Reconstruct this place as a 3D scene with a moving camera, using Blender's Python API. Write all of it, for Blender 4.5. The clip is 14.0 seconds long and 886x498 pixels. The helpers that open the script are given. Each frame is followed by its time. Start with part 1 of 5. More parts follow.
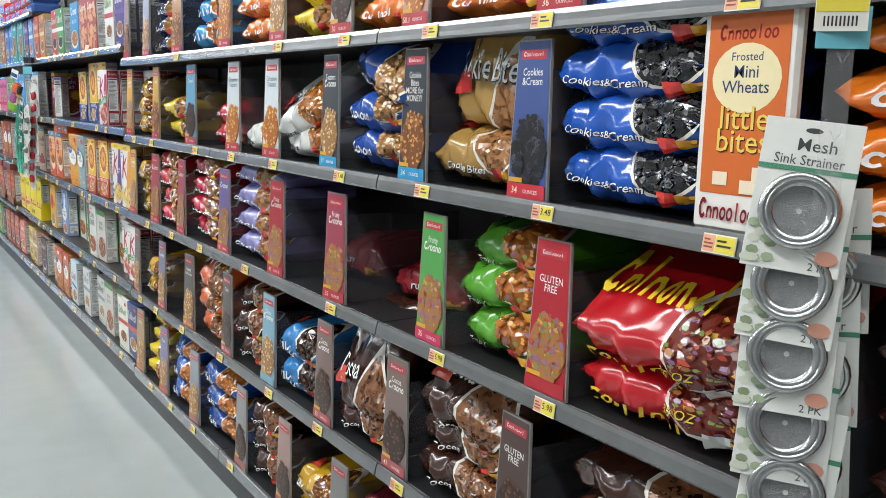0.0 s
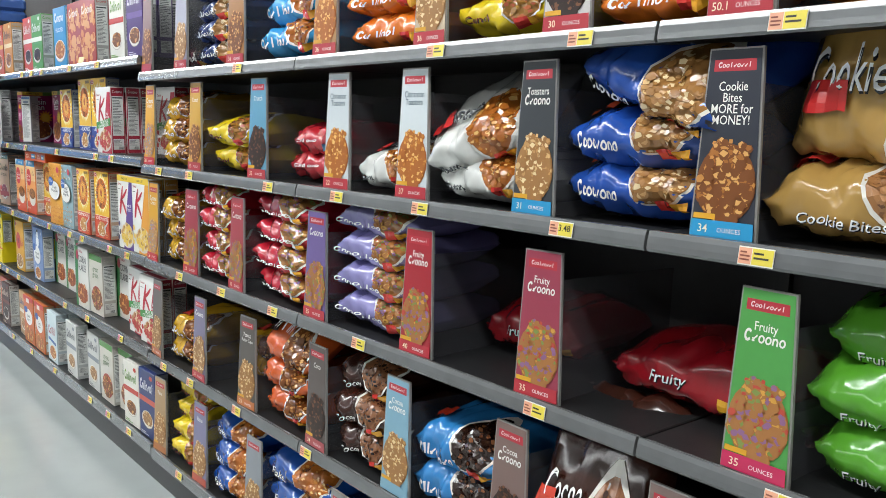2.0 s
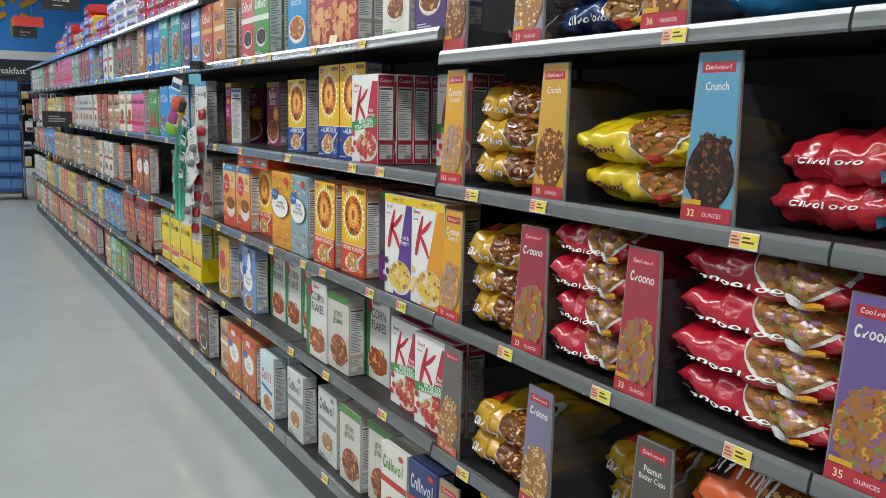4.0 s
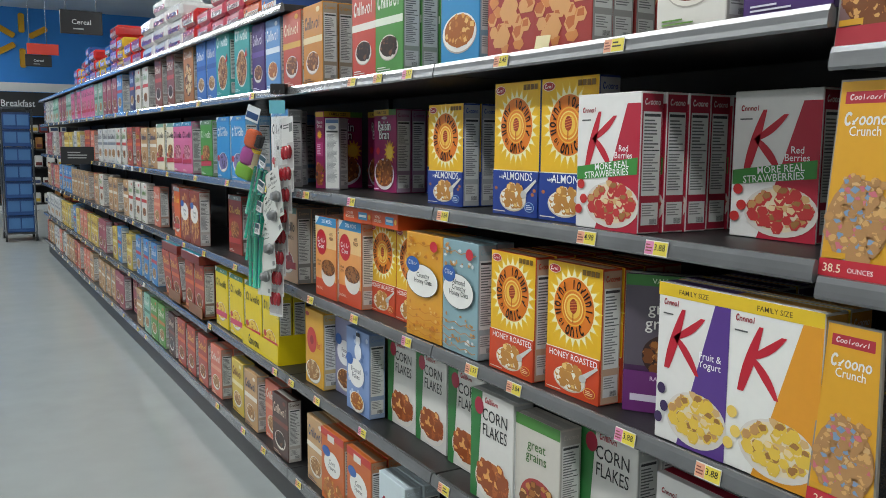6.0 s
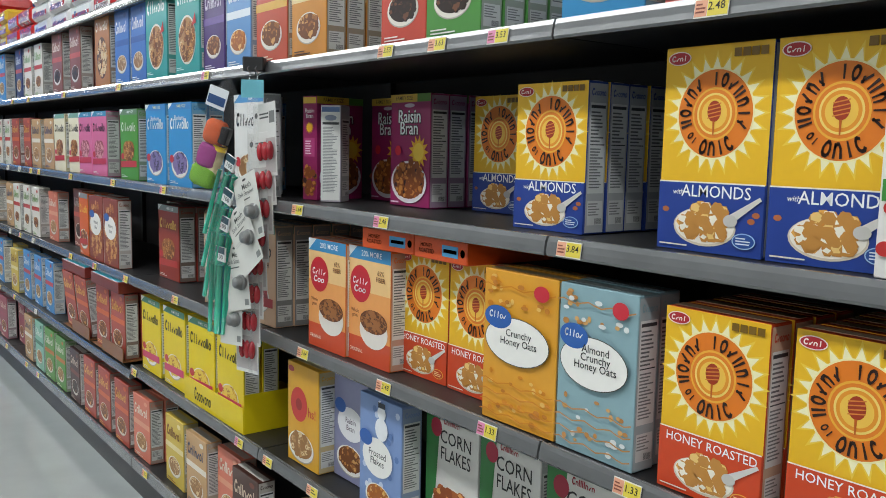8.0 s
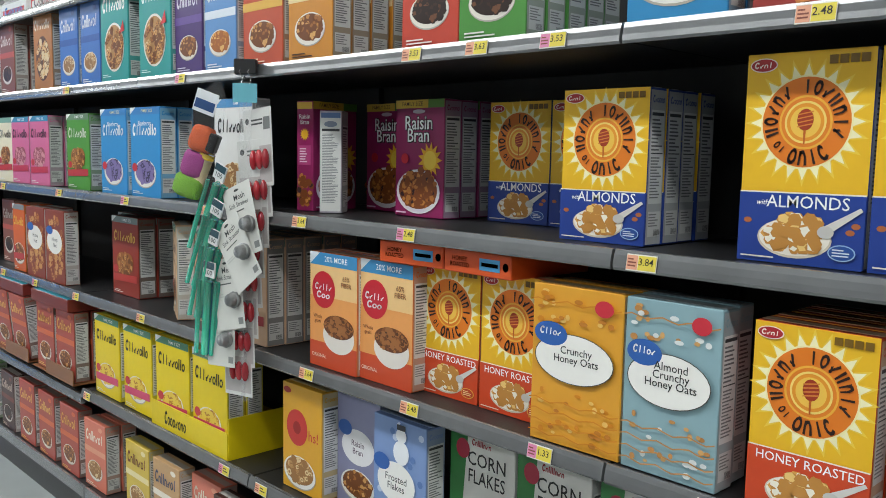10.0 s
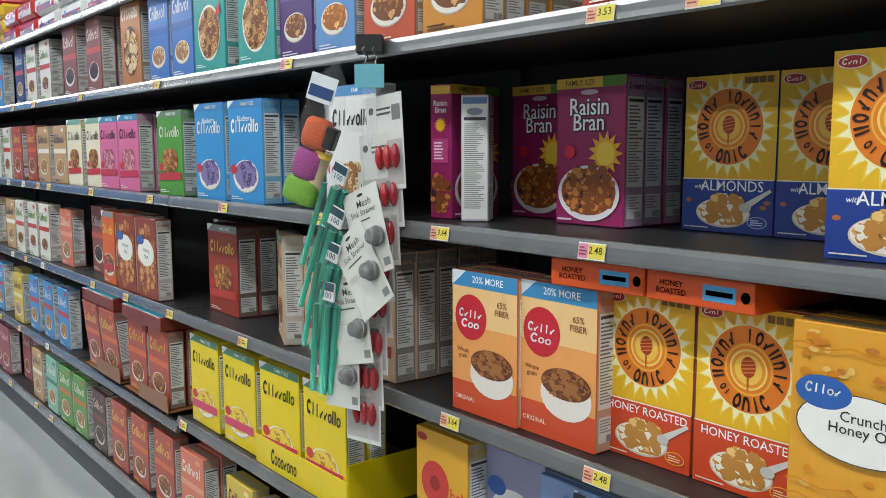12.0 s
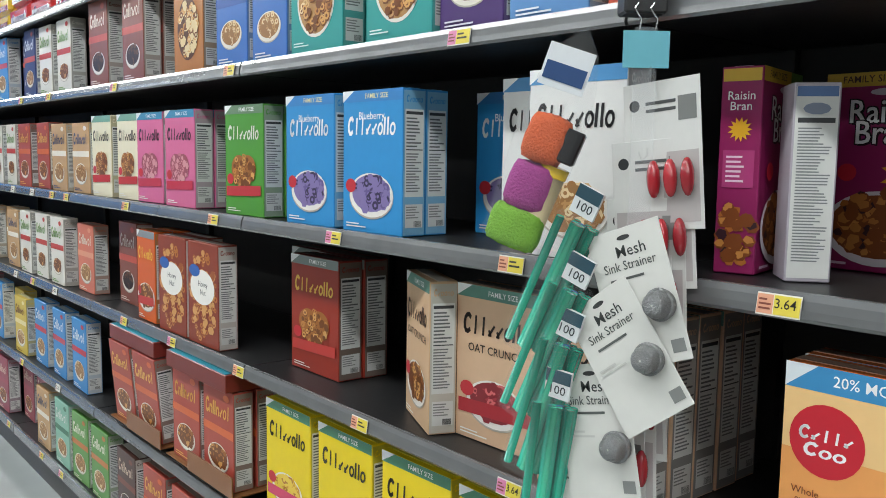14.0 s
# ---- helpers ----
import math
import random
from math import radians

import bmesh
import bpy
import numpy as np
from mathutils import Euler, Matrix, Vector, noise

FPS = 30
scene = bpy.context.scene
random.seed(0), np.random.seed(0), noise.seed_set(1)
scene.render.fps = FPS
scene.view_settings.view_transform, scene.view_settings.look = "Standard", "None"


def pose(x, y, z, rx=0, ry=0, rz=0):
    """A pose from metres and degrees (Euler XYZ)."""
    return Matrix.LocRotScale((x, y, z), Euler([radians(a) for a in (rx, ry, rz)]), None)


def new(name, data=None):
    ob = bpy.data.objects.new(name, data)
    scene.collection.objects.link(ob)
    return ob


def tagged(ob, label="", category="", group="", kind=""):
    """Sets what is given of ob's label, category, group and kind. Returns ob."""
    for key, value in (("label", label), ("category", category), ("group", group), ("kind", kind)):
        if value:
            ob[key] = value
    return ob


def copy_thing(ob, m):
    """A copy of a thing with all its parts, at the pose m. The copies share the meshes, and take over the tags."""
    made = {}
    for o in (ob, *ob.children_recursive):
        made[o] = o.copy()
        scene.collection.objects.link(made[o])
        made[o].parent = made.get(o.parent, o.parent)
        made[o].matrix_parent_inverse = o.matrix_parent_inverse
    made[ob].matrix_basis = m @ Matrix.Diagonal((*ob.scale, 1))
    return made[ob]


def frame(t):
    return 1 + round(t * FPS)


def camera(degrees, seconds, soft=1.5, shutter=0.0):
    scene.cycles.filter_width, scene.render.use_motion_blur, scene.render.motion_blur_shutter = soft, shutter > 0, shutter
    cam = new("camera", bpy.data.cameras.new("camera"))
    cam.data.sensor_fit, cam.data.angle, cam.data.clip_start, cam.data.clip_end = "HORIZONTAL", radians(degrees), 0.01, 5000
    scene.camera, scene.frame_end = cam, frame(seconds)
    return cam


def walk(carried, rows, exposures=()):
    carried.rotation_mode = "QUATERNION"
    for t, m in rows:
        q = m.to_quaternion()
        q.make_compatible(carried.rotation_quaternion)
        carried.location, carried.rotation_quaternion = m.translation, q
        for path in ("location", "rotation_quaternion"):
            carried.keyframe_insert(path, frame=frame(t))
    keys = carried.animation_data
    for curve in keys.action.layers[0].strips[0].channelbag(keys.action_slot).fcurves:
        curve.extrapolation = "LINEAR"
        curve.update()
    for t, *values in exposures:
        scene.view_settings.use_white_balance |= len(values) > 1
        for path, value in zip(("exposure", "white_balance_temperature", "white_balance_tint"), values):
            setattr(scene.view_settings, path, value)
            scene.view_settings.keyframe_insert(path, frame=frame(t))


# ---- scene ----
cam = camera(54.7, 14.0, soft=0.9)
METRES, EYE, TILT, LEAN, TURN = 6.205, 1.53, -0.53, -0.34, -34.2
ROWS = [
    (0.0, 0.0, 0.0, 0.0, 0.11, -9.35, -0.69),
    (0.5, -0.0292, 0.019, -0.0001, -3.07, -9.01, -0.96),
    (1.0, -0.0423, 0.0601, -0.0014, -3.87, -8.85, -0.4),
    (1.5, -0.0585, 0.085, -0.0002, -3.98, -7.88, 0.23),
    (2.0, -0.103, 0.1105, 0.0001, -4.76, -7.87, -0.56),
    (2.5, -0.1294, 0.1476, -0.0023, -3.98, -7.99, -0.87),
    (3.0, -0.1485, 0.2008, 0.002, 2.29, -8.25, 0.22),
    (3.5, -0.1883, 0.2436, 0.0022, 3.89, -8.52, -0.87),
    (6.0, -0.3262, 0.4459, 0.0083, 4.06, -6.45, -0.17),
    (6.5, -0.3551, 0.4793, 0.0055, 1.89, -6.24, -0.56),
    (7.0, -0.3828, 0.5046, 0.0079, -3.99, -5.97, -0.98),
    (7.5, -0.3934, 0.5469, 0.0061, -4.31, -6.16, -1.11),
    (8.0, -0.4042, 0.5773, 0.0071, -3.41, -6.25, -0.84),
    (10.5, -0.4547, 0.6027, 0.0081, -10.89, -5.84, -0.89),
    (11.0, -0.4549, 0.6203, 0.0054, -10.95, -5.9, -1.07),
    (11.5, -0.4522, 0.6512, 0.0078, -6.05, -6.06, 0.37),
    (12.0, -0.4681, 0.673, 0.0078, -4.84, -6.17, 0.53),
    (12.5, -0.4966, 0.695, 0.0091, -7.68, -6.04, 1.17),
    (13.0, -0.5081, 0.7291, 0.0061, -7.85, -6.12, 0.59),
    (13.5, -0.5111, 0.7668, 0.01, -6.02, -5.81, 0.47),
    (14.0, -0.5315, 0.7912, 0.0106, -5.77, -5.71, -0.5),
]
walk(cam, [(t, pose(0, 0, EYE, TILT, LEAN, TURN) @ pose(METRES * x, METRES * y, METRES * z, 90 + pitch, roll, yaw)) for t, x, y, z, yaw, pitch, roll in ROWS],
     exposures=[(0, 0.36), (2, 0.34), (3.5, 0.06), (6, -0.26), (7, -0.16), (8, -0.2), (10.5, -0.14), (12.5, -0.06), (14, -0.02)])

# ---- light and exposure ----
world = bpy.data.worlds.new("store_air")
scene.world = world
world.use_nodes = True
world.node_tree.nodes["Background"].inputs[0].default_value = (0.85, 0.93, 1.0, 1)
world.node_tree.nodes["Background"].inputs[1].default_value = 0.21
LAMP_WATTS = 520.0
for lx, watts in ((-0.9, 1.03), (-5.0, 0.6), (3.4, 0.34)):
    lamp = bpy.data.lights.new("tube_light", "AREA")
    lamp.shape, lamp.size, lamp.size_y, lamp.energy, lamp.color = "RECTANGLE", 0.28, 16.0 if lx > 0 else 28.0, LAMP_WATTS * watts, (0.95, 0.99, 1.0)
    ob = new("tube_light", lamp)
    ob.matrix_world = pose(lx, 5.0 if lx > 0 else 11.8, 4.27)

# ---- materials ----
MATS = {}


def material(key, color, rough=0.5, metal=0.0, grain=0.06, scale=40.0, bump=0.0, bump_scale=60.0, coat=0.0, ridged=False):
    """A cached surface: fine grain, a coarser stain and a little relief, at real size."""
    if key in MATS:
        return MATS[key]
    m = bpy.data.materials.new(key)
    m.use_nodes = True
    nt = m.node_tree
    b = nt.nodes["Principled BSDF"]
    b.inputs["Roughness"].default_value = rough
    b.inputs["Metallic"].default_value = metal
    b.inputs["Coat Weight"].default_value = coat
    b.inputs["Coat Roughness"].default_value = 0.12
    tc = nt.nodes.new("ShaderNodeTexCoord")
    n1 = nt.nodes.new("ShaderNodeTexNoise")
    n1.inputs["Scale"].default_value = scale
    n1.inputs["Detail"].default_value = 4
    n2 = nt.nodes.new("ShaderNodeTexNoise")
    n2.inputs["Scale"].default_value = max(1.2, scale / 14)
    add = nt.nodes.new("ShaderNodeMath")
    add.operation = "ADD"
    mix = nt.nodes.new("ShaderNodeMixRGB")
    mix.inputs[1].default_value = (*[c * (1 - grain * 2) for c in color], 1)
    mix.inputs[2].default_value = (*[min(1, c * (1 + grain) + grain * 0.02) for c in color], 1)
    mul = nt.nodes.new("ShaderNodeMath")
    mul.operation = "MULTIPLY"
    mul.inputs[1].default_value = 0.5
    nt.links.new(tc.outputs["Object"], n1.inputs["Vector"])
    nt.links.new(tc.outputs["Object"], n2.inputs["Vector"])
    nt.links.new(n1.outputs["Fac"], add.inputs[0])
    nt.links.new(n2.outputs["Fac"], add.inputs[1])
    nt.links.new(add.outputs[0], mul.inputs[0])
    nt.links.new(mul.outputs[0], mix.inputs[0])
    nt.links.new(mix.outputs[0], b.inputs["Base Color"])
    if bump:
        n3 = nt.nodes.new("ShaderNodeTexNoise")
        n3.inputs["Scale"].default_value = bump_scale
        n3.inputs["Detail"].default_value = 3
        if ridged:
            n3.noise_type = "RIDGED_MULTIFRACTAL"
            n3.inputs["Distortion"].default_value = 0.6
        bp = nt.nodes.new("ShaderNodeBump")
        bp.inputs["Strength"].default_value = bump
        bp.inputs["Distance"].default_value = 0.004
        nt.links.new(tc.outputs["Object"], n3.inputs["Vector"])
        nt.links.new(n3.outputs["Fac"], bp.inputs["Height"])
        nt.links.new(bp.outputs[0], b.inputs["Normal"])
    MATS[key] = m
    return m


def srgb(h):
    v = [int(h[i:i + 2], 16) / 255 for i in (0, 2, 4)]
    return tuple(c / 12.92 if c < 0.04045 else ((c + 0.055) / 1.055) ** 2.4 for c in v)


def paper(h):
    return material("printed_card_" + h, srgb(h), 0.42, grain=0.05, scale=55, bump=0.05, bump_scale=18, coat=0.15)


def film(h):
    return material("plastic_film_" + h, srgb(h), 0.2, grain=0.08, scale=30, bump=0.75, bump_scale=15, coat=0.6, ridged=True)


def clear_plastic(key, tint, veil):
    if key in MATS:
        return MATS[key]
    m = bpy.data.materials.new(key)
    m.use_nodes = True
    nt = m.node_tree
    out = nt.nodes["Material Output"]
    b = nt.nodes["Principled BSDF"]
    b.inputs["Base Color"].default_value = (*tint, 1)
    b.inputs["Roughness"].default_value = 0.16
    tr = nt.nodes.new("ShaderNodeBsdfTransparent")
    mx = nt.nodes.new("ShaderNodeMixShader")
    mx.inputs[0].default_value = veil
    n = nt.nodes.new("ShaderNodeTexNoise")
    n.inputs["Scale"].default_value = 30
    bp = nt.nodes.new("ShaderNodeBump")
    bp.inputs["Strength"].default_value = 0.4
    bp.inputs["Distance"].default_value = 0.004
    nt.links.new(n.outputs["Fac"], bp.inputs["Height"])
    nt.links.new(bp.outputs[0], b.inputs["Normal"])
    nt.links.new(tr.outputs[0], mx.inputs[1])
    nt.links.new(b.outputs[0], mx.inputs[2])
    nt.links.new(mx.outputs[0], out.inputs[0])
    MATS[key] = m
    return m


FLOOR = material("polished_concrete", (0.40, 0.43, 0.42), 0.17, grain=0.10, scale=5, bump=0.02, bump_scale=2.0)
SHELF = material("black_shelf_paint", (0.017, 0.017, 0.018), 0.42, grain=0.25, scale=30, bump=0.06, bump_scale=180)
LIP = material("price_rail_plastic", (0.20, 0.205, 0.21), 0.26, metal=0.35, grain=0.25, scale=12, coat=0.7)
BACK = material("black_pegboard", (0.028, 0.028, 0.029), 0.6, grain=0.2, scale=20)
WALL = material("grey_wall_paint", (0.30, 0.31, 0.31), 0.7, grain=0.08, scale=3)
CEIL = material("white_ceiling_paint", (0.75, 0.76, 0.76), 0.8, grain=0.05, scale=4)
STEEL = material("bright_wire", (0.6, 0.6, 0.6), 0.22, metal=1.0, grain=0.05)
THIN = clear_plastic("thin_clear_film", (0.8, 0.84, 0.86), 0.04)
CLEAR = clear_plastic("clear_plastic", (0.85, 0.88, 0.9), 0.085)
WING = clear_plastic("smoky_divider_plastic", (0.10, 0.10, 0.11), 0.30)
GLOW = bpy.data.materials.new("tube_glow")
GLOW.use_nodes = True
GLOW.node_tree.nodes["Principled BSDF"].inputs["Emission Color"].default_value = (0.95, 0.99, 1, 1)
GLOW.node_tree.nodes["Principled BSDF"].inputs["Emission Strength"].default_value = 6.0


# ---- building helpers ----
def finish(bm, name, mats, smooth=False):
    me = bpy.data.meshes.new(name)
    bm.to_mesh(me)
    bm.free()
    for m in mats:
        me.materials.append(m)
    if smooth:
        me.polygons.foreach_set("use_smooth", [True] * len(me.polygons))
    return me


def part(name, bm, mats, parent, label="", smooth=False):
    mats = mats if isinstance(mats, (list, tuple)) else [mats]
    ob = new(name, finish(bm, name, mats, smooth))
    ob.parent = parent
    if label:
        tagged(ob, label)
    return ob


def box(bm, x0, y0, z0, x1, y1, z1, bevel=0.0, mat=0):
    r = bmesh.ops.create_cube(bm, size=1)
    vs = r["verts"]
    bmesh.ops.transform(bm, verts=vs, matrix=Matrix.LocRotScale(((x0 + x1) / 2, (y0 + y1) / 2, (z0 + z1) / 2), None, (abs(x1 - x0), abs(y1 - y0), abs(z1 - z0))))
    fs = {f for v in vs for f in v.link_faces}
    for f in fs:
        f.material_index = mat
    if bevel:
        es = list({e for v in vs for e in v.link_edges})
        bmesh.ops.bevel(bm, geom=es, offset=bevel, segments=1, affect="EDGES", profile=0.5)
    return bm


def block(*a, **k):
    return box(bmesh.new(), *a, **k)


def tube(bm, pts, r, n=6):
    """A round bar along a line of points."""
    rings = []
    for i, p in enumerate(pts):
        p = Vector(p)
        d = (Vector(pts[min(i + 1, len(pts) - 1)]) - Vector(pts[max(i - 1, 0)])).normalized()
        s = d.orthogonal().normalized()
        t = d.cross(s)
        rings.append([bm.verts.new(p + r * (math.cos(6.2832 * k / n) * s + math.sin(6.2832 * k / n) * t)) for k in range(n)])
    for a, b in zip(rings, rings[1:]):
        for k in range(n):
            bm.faces.new((a[k], a[(k + 1) % n], b[(k + 1) % n], b[k]))
    bm.faces.new(rings[0])
    bm.faces.new(rings[-1][::-1])
    return bm


LETTERS = {}


def letters(text):
    """Flat triangles of a text in the built-in font, one unit high, centred."""
    if text not in LETTERS:
        cu = bpy.data.curves.new("lettering", "FONT")
        cu.body, cu.align_x, cu.align_y, cu.resolution_u, cu.offset = text, "CENTER", "CENTER", 2, 0.004
        ob = bpy.data.objects.new("lettering", cu)
        me = bpy.data.meshes.new_from_object(ob)
        LETTERS[text] = ([tuple(v.co[:2]) for v in me.vertices], [tuple(p.vertices) for p in me.polygons])
        bpy.data.objects.remove(ob)
        bpy.data.meshes.remove(me)
    return LETTERS[text]


class Print:
    """Ink laid on a surface in thin layers; the map turns (u, v, layer) into a place."""

    def __init__(self, to, maker, w=1.0, h=1.0):
        self.bm, self.to, self.maker, self.mats, self.names, self.layer, self.w, self.h = bmesh.new(), to, maker, [], [], 0, w, h

    def ink(self, col):
        if col not in self.names:
            self.names.append(col)
            self.mats.append(self.maker(col))
        self.layer += 1
        return self.names.index(col)

    def face(self, pts, k, under=0):
        f = self.bm.faces.new([self.bm.verts.new(self.to(u, v, self.layer - under)) for u, v in pts])
        f.material_index = k

    def rect(self, u0, v0, u1, v1, col, nu=1, nv=1):
        k = self.ink(col)
        for i in range(nu):
            for j in range(nv):
                a, b = u0 + (u1 - u0) * i / nu, u0 + (u1 - u0) * (i + 1) / nu
                c, d = v0 + (v1 - v0) * j / nv, v0 + (v1 - v0) * (j + 1) / nv
                self.face(((a, c), (b, c), (b, d), (a, d)), k)

    def poly(self, pts, col):
        self.face(pts, self.ink(col))

    def ell(self, cu, cv, ru, rv, col, n=22, rings=1, inner=0.0, a0=0.0, a1=6.28319):
        k = self.ink(col)
        for r in range(rings):
            f0, f1 = inner + (1 - inner) * r / rings, inner + (1 - inner) * (r + 1) / rings
            for i in range(n):
                p, q = a0 + (a1 - a0) * i / n, a0 + (a1 - a0) * (i + 1) / n
                if f0 == 0:
                    pts = ((cu, cv), (cu + ru * f1 * math.cos(p), cv + rv * f1 * math.sin(p)), (cu + ru * f1 * math.cos(q), cv + rv * f1 * math.sin(q)))
                else:
                    pts = [(cu + ru * f * math.cos(a), cv + rv * f * math.sin(a)) for f, a in ((f0, p), (f1, p), (f1, q), (f0, q))]
                self.face(pts, k)

    def star(self, cu, cv, r0, r1, n, col):
        k = self.ink(col)
        for i in range(n):
            a, b, c = [6.28319 * (i + s) / n for s in (-0.5, 0, 0.5)]
            pts = [(cu, cv)] + [(cu + r / self.w * math.cos(t), cv + r / self.h * math.sin(t)) for r, t in ((r0, a), (r1, b), (r0, c))]
            self.face(pts, k)

    def text(self, s, cu, cv, height, col, lean=0.0, squeeze=1.0, angle=0.0):
        k = self.ink(col)
        vs, fs = letters(s)
        ca, sa = math.cos(angle), math.sin(angle)
        made = []
        for x, y in vs:
            x = (x + lean * y) * squeeze * height * 1.35
            y = y * height * 1.35
            made.append(self.bm.verts.new(self.to(cu + (x * ca - y * sa) / self.w, cv + (x * sa + y * ca) / self.h, self.layer)))
        for f in fs:
            self.bm.faces.new([made[i] for i in f]).material_index = k

    def stroke(self, pts, k, at, t):
        """A band of even width along a line, in the unit square that the map places."""
        for (x0, y0), (x1, y1) in zip(pts, pts[1:]):
            d = math.hypot(x1 - x0, y1 - y0) or 1
            nx, ny, ex, ey = (y0 - y1) / d * t, (x1 - x0) / d * t, (x1 - x0) / d * t * .4, (y1 - y0) / d * t * .4
            self.face([at(x, y) for x, y in ((x0 - nx - ex, y0 - ny - ey), (x0 + nx - ex, y0 + ny - ey), (x1 + nx + ex, y1 + ny + ey), (x1 - nx + ex, y1 - ny + ey))], k)

    def mark(self, kind, k, at, t=.13):
        """One plain stroke shape of a word mark: a ring, a post, an arch, a hook, a slant or a pair of posts."""
        def arc(a0, a1, n=8, r=.36):
            return [(.5 + r * math.cos(a0 + (a1 - a0) * i / n), .5 + r * 1.25 * math.sin(a0 + (a1 - a0) * i / n)) for i in range(n + 1)]
        if kind == "ring":
            self.stroke(arc(0, 6.2832, 10), k, at, t)
        elif kind == "hook":
            self.stroke(arc(.75, 5.5), k, at, t)
        elif kind == "post":
            self.stroke(((.5, .05), (.5, .95)), k, at, t)
        elif kind == "arch":
            self.stroke(((.18, .05), (.18, .9)), k, at, t)
            self.stroke([(.18, .6), (.35, .88), (.62, .88), (.8, .6), (.8, .05)], k, at, t)
        elif kind == "pair":
            self.stroke(((.2, .05), (.2, .95)), k, at, t * 1.2)
            self.stroke(((.75, .05), (.75, .95)), k, at, t * 1.2)
        else:
            self.stroke(((.2, .1), (.8, .9)), k, at, t)
            self.stroke(((.2, .5), (.45, .1)), k, at, t)

    def word(self, cu, cv, w, h, col, n=7, lean=0.12):
        """A brand's word mark as a row of plain stroke shapes in its colour."""
        k = self.ink(col)
        rnd = random.Random(n * 31 + int(w * 1000))
        v0 = cv - h / 2
        for i in range(n):
            kind = "hook" if i == 0 else rnd.choice(("ring", "slant", "post", "arch", "ring", "pair"))
            hh = h * (1.25 if i == 0 else 1.2 if kind in ("post", "pair") else .8)
            cw = w / n * (1.2 if i == 0 else .98)
            u0 = cu - w / 2 + w * (i + .5) / n - cw / 2
            self.mark(kind, k, lambda x, y: (u0 + x * cw + lean * cw * (y - .5), v0 + y * hh), .12)

    def lines(self, u0, v0, u1, v1, n, col, seed=1):
        k = self.ink(col)
        rnd = random.Random(seed)
        for i in range(n):
            v = v1 + (v0 - v1) * (i + 0.5) / n
            t = abs(v1 - v0) / n * 0.22
            e = u0 + (u1 - u0) * rnd.uniform(0.55, 1)
            self.face(((u0, v - t), (e, v - t), (e, v + t), (u0, v + t)), k)

    def bits(self, cu, cv, ru, rv, cols, n, size, seed=1, ring=False):
        """Loose cereal: many small flakes or rings scattered in an oval, most over an inked drop shadow."""
        rnd = random.Random(seed)
        dark = self.ink(cols[-1])
        for ci, col in enumerate(cols):
            k = self.ink(col)
            self.layer += 1
            for _ in range(n // len(cols)):
                a, r = rnd.uniform(0, 6.283), math.sqrt(rnd.random()) * 0.95
                u, v = cu + ru * r * math.cos(a), cv + rv * r * math.sin(a)
                s, rot = size * rnd.uniform(0.7, 1.25), rnd.uniform(0, 6.28)
                deep = rnd.uniform(0, 1.4)
                # the piece's shadow, painted as a darker hexagon shifted downwards
                if ci:
                    self.face([(u + s * 1.15 / self.w * math.cos(1.0472 * i) + s * .12 / self.w, v + s / self.h * math.sin(1.0472 * i) - s * .22 / self.h) for i in range(6)], dark, deep * .3 + 1.5)
                if ring:
                    for i in range(7):
                        p, q = rot + 6.2832 * i / 7, rot + 6.2832 * (i + 1) / 7
                        self.face([(u + s * f / self.w * math.cos(t), v + s * f * 0.85 / self.h * math.sin(t)) for f, t in ((0.42, p), (1, p), (1, q), (0.42, q))], k, deep)
                else:
                    m = rnd.choice((4, 5, 6))
                    self.face([(u + s * rnd.uniform(0.7, 1.1) / self.w * math.cos(rot + 6.283 * i / m), v + s * rnd.uniform(0.5, 0.9) / self.h * math.sin(rot + 6.283 * i / m)) for i in range(m)], k, deep)

    def bowl(self, cu, cv, r, cols, col="f2efe8", ring=False, seed=1, n=46):
        ru, rv = r / self.w, r / self.h
        self.ell(cu, cv, ru, rv * 0.62, "b9b2a6", 24)
        self.ell(cu, cv + rv * .03, ru * .98, rv * 0.60, col, 24)
        self.ell(cu, cv + rv * .08, ru * .86, rv * 0.50, cols[-1], 24)
        self.bits(cu, cv + rv * .1, ru * .82, rv * .47, cols, n, r * 0.13, seed, ring)


BROWNS = ("c98a45", "a8682c", "dba45e", "7a4419")
CORN = ("e0a04a", "c47a2c", "edbd6f", "b06423")
CHOC = ("5a3420", "3b2014", "74482c", "2a160d")
FRUIT = ("bd4a3a", "d09a42", "7d9048", "8d6188", "a8703c")
PASTEL = ("d9b27a", "c4935a", "d0707c", "7f9ab8", "d8a868", "b98a58")
TAN = ("d9b27a", "c4935a", "ead0a0", "a3733f")


def on_front(w, h, lift=0.0006):
    return lambda u, v, k: ((u - 0.5) * w, -lift - 0.00012 * k, v * h)


def on_side(w, d, h, lift=0.0006):
    return lambda u, v, k: (w / 2 + lift + 0.00012 * k, u * d, v * h)


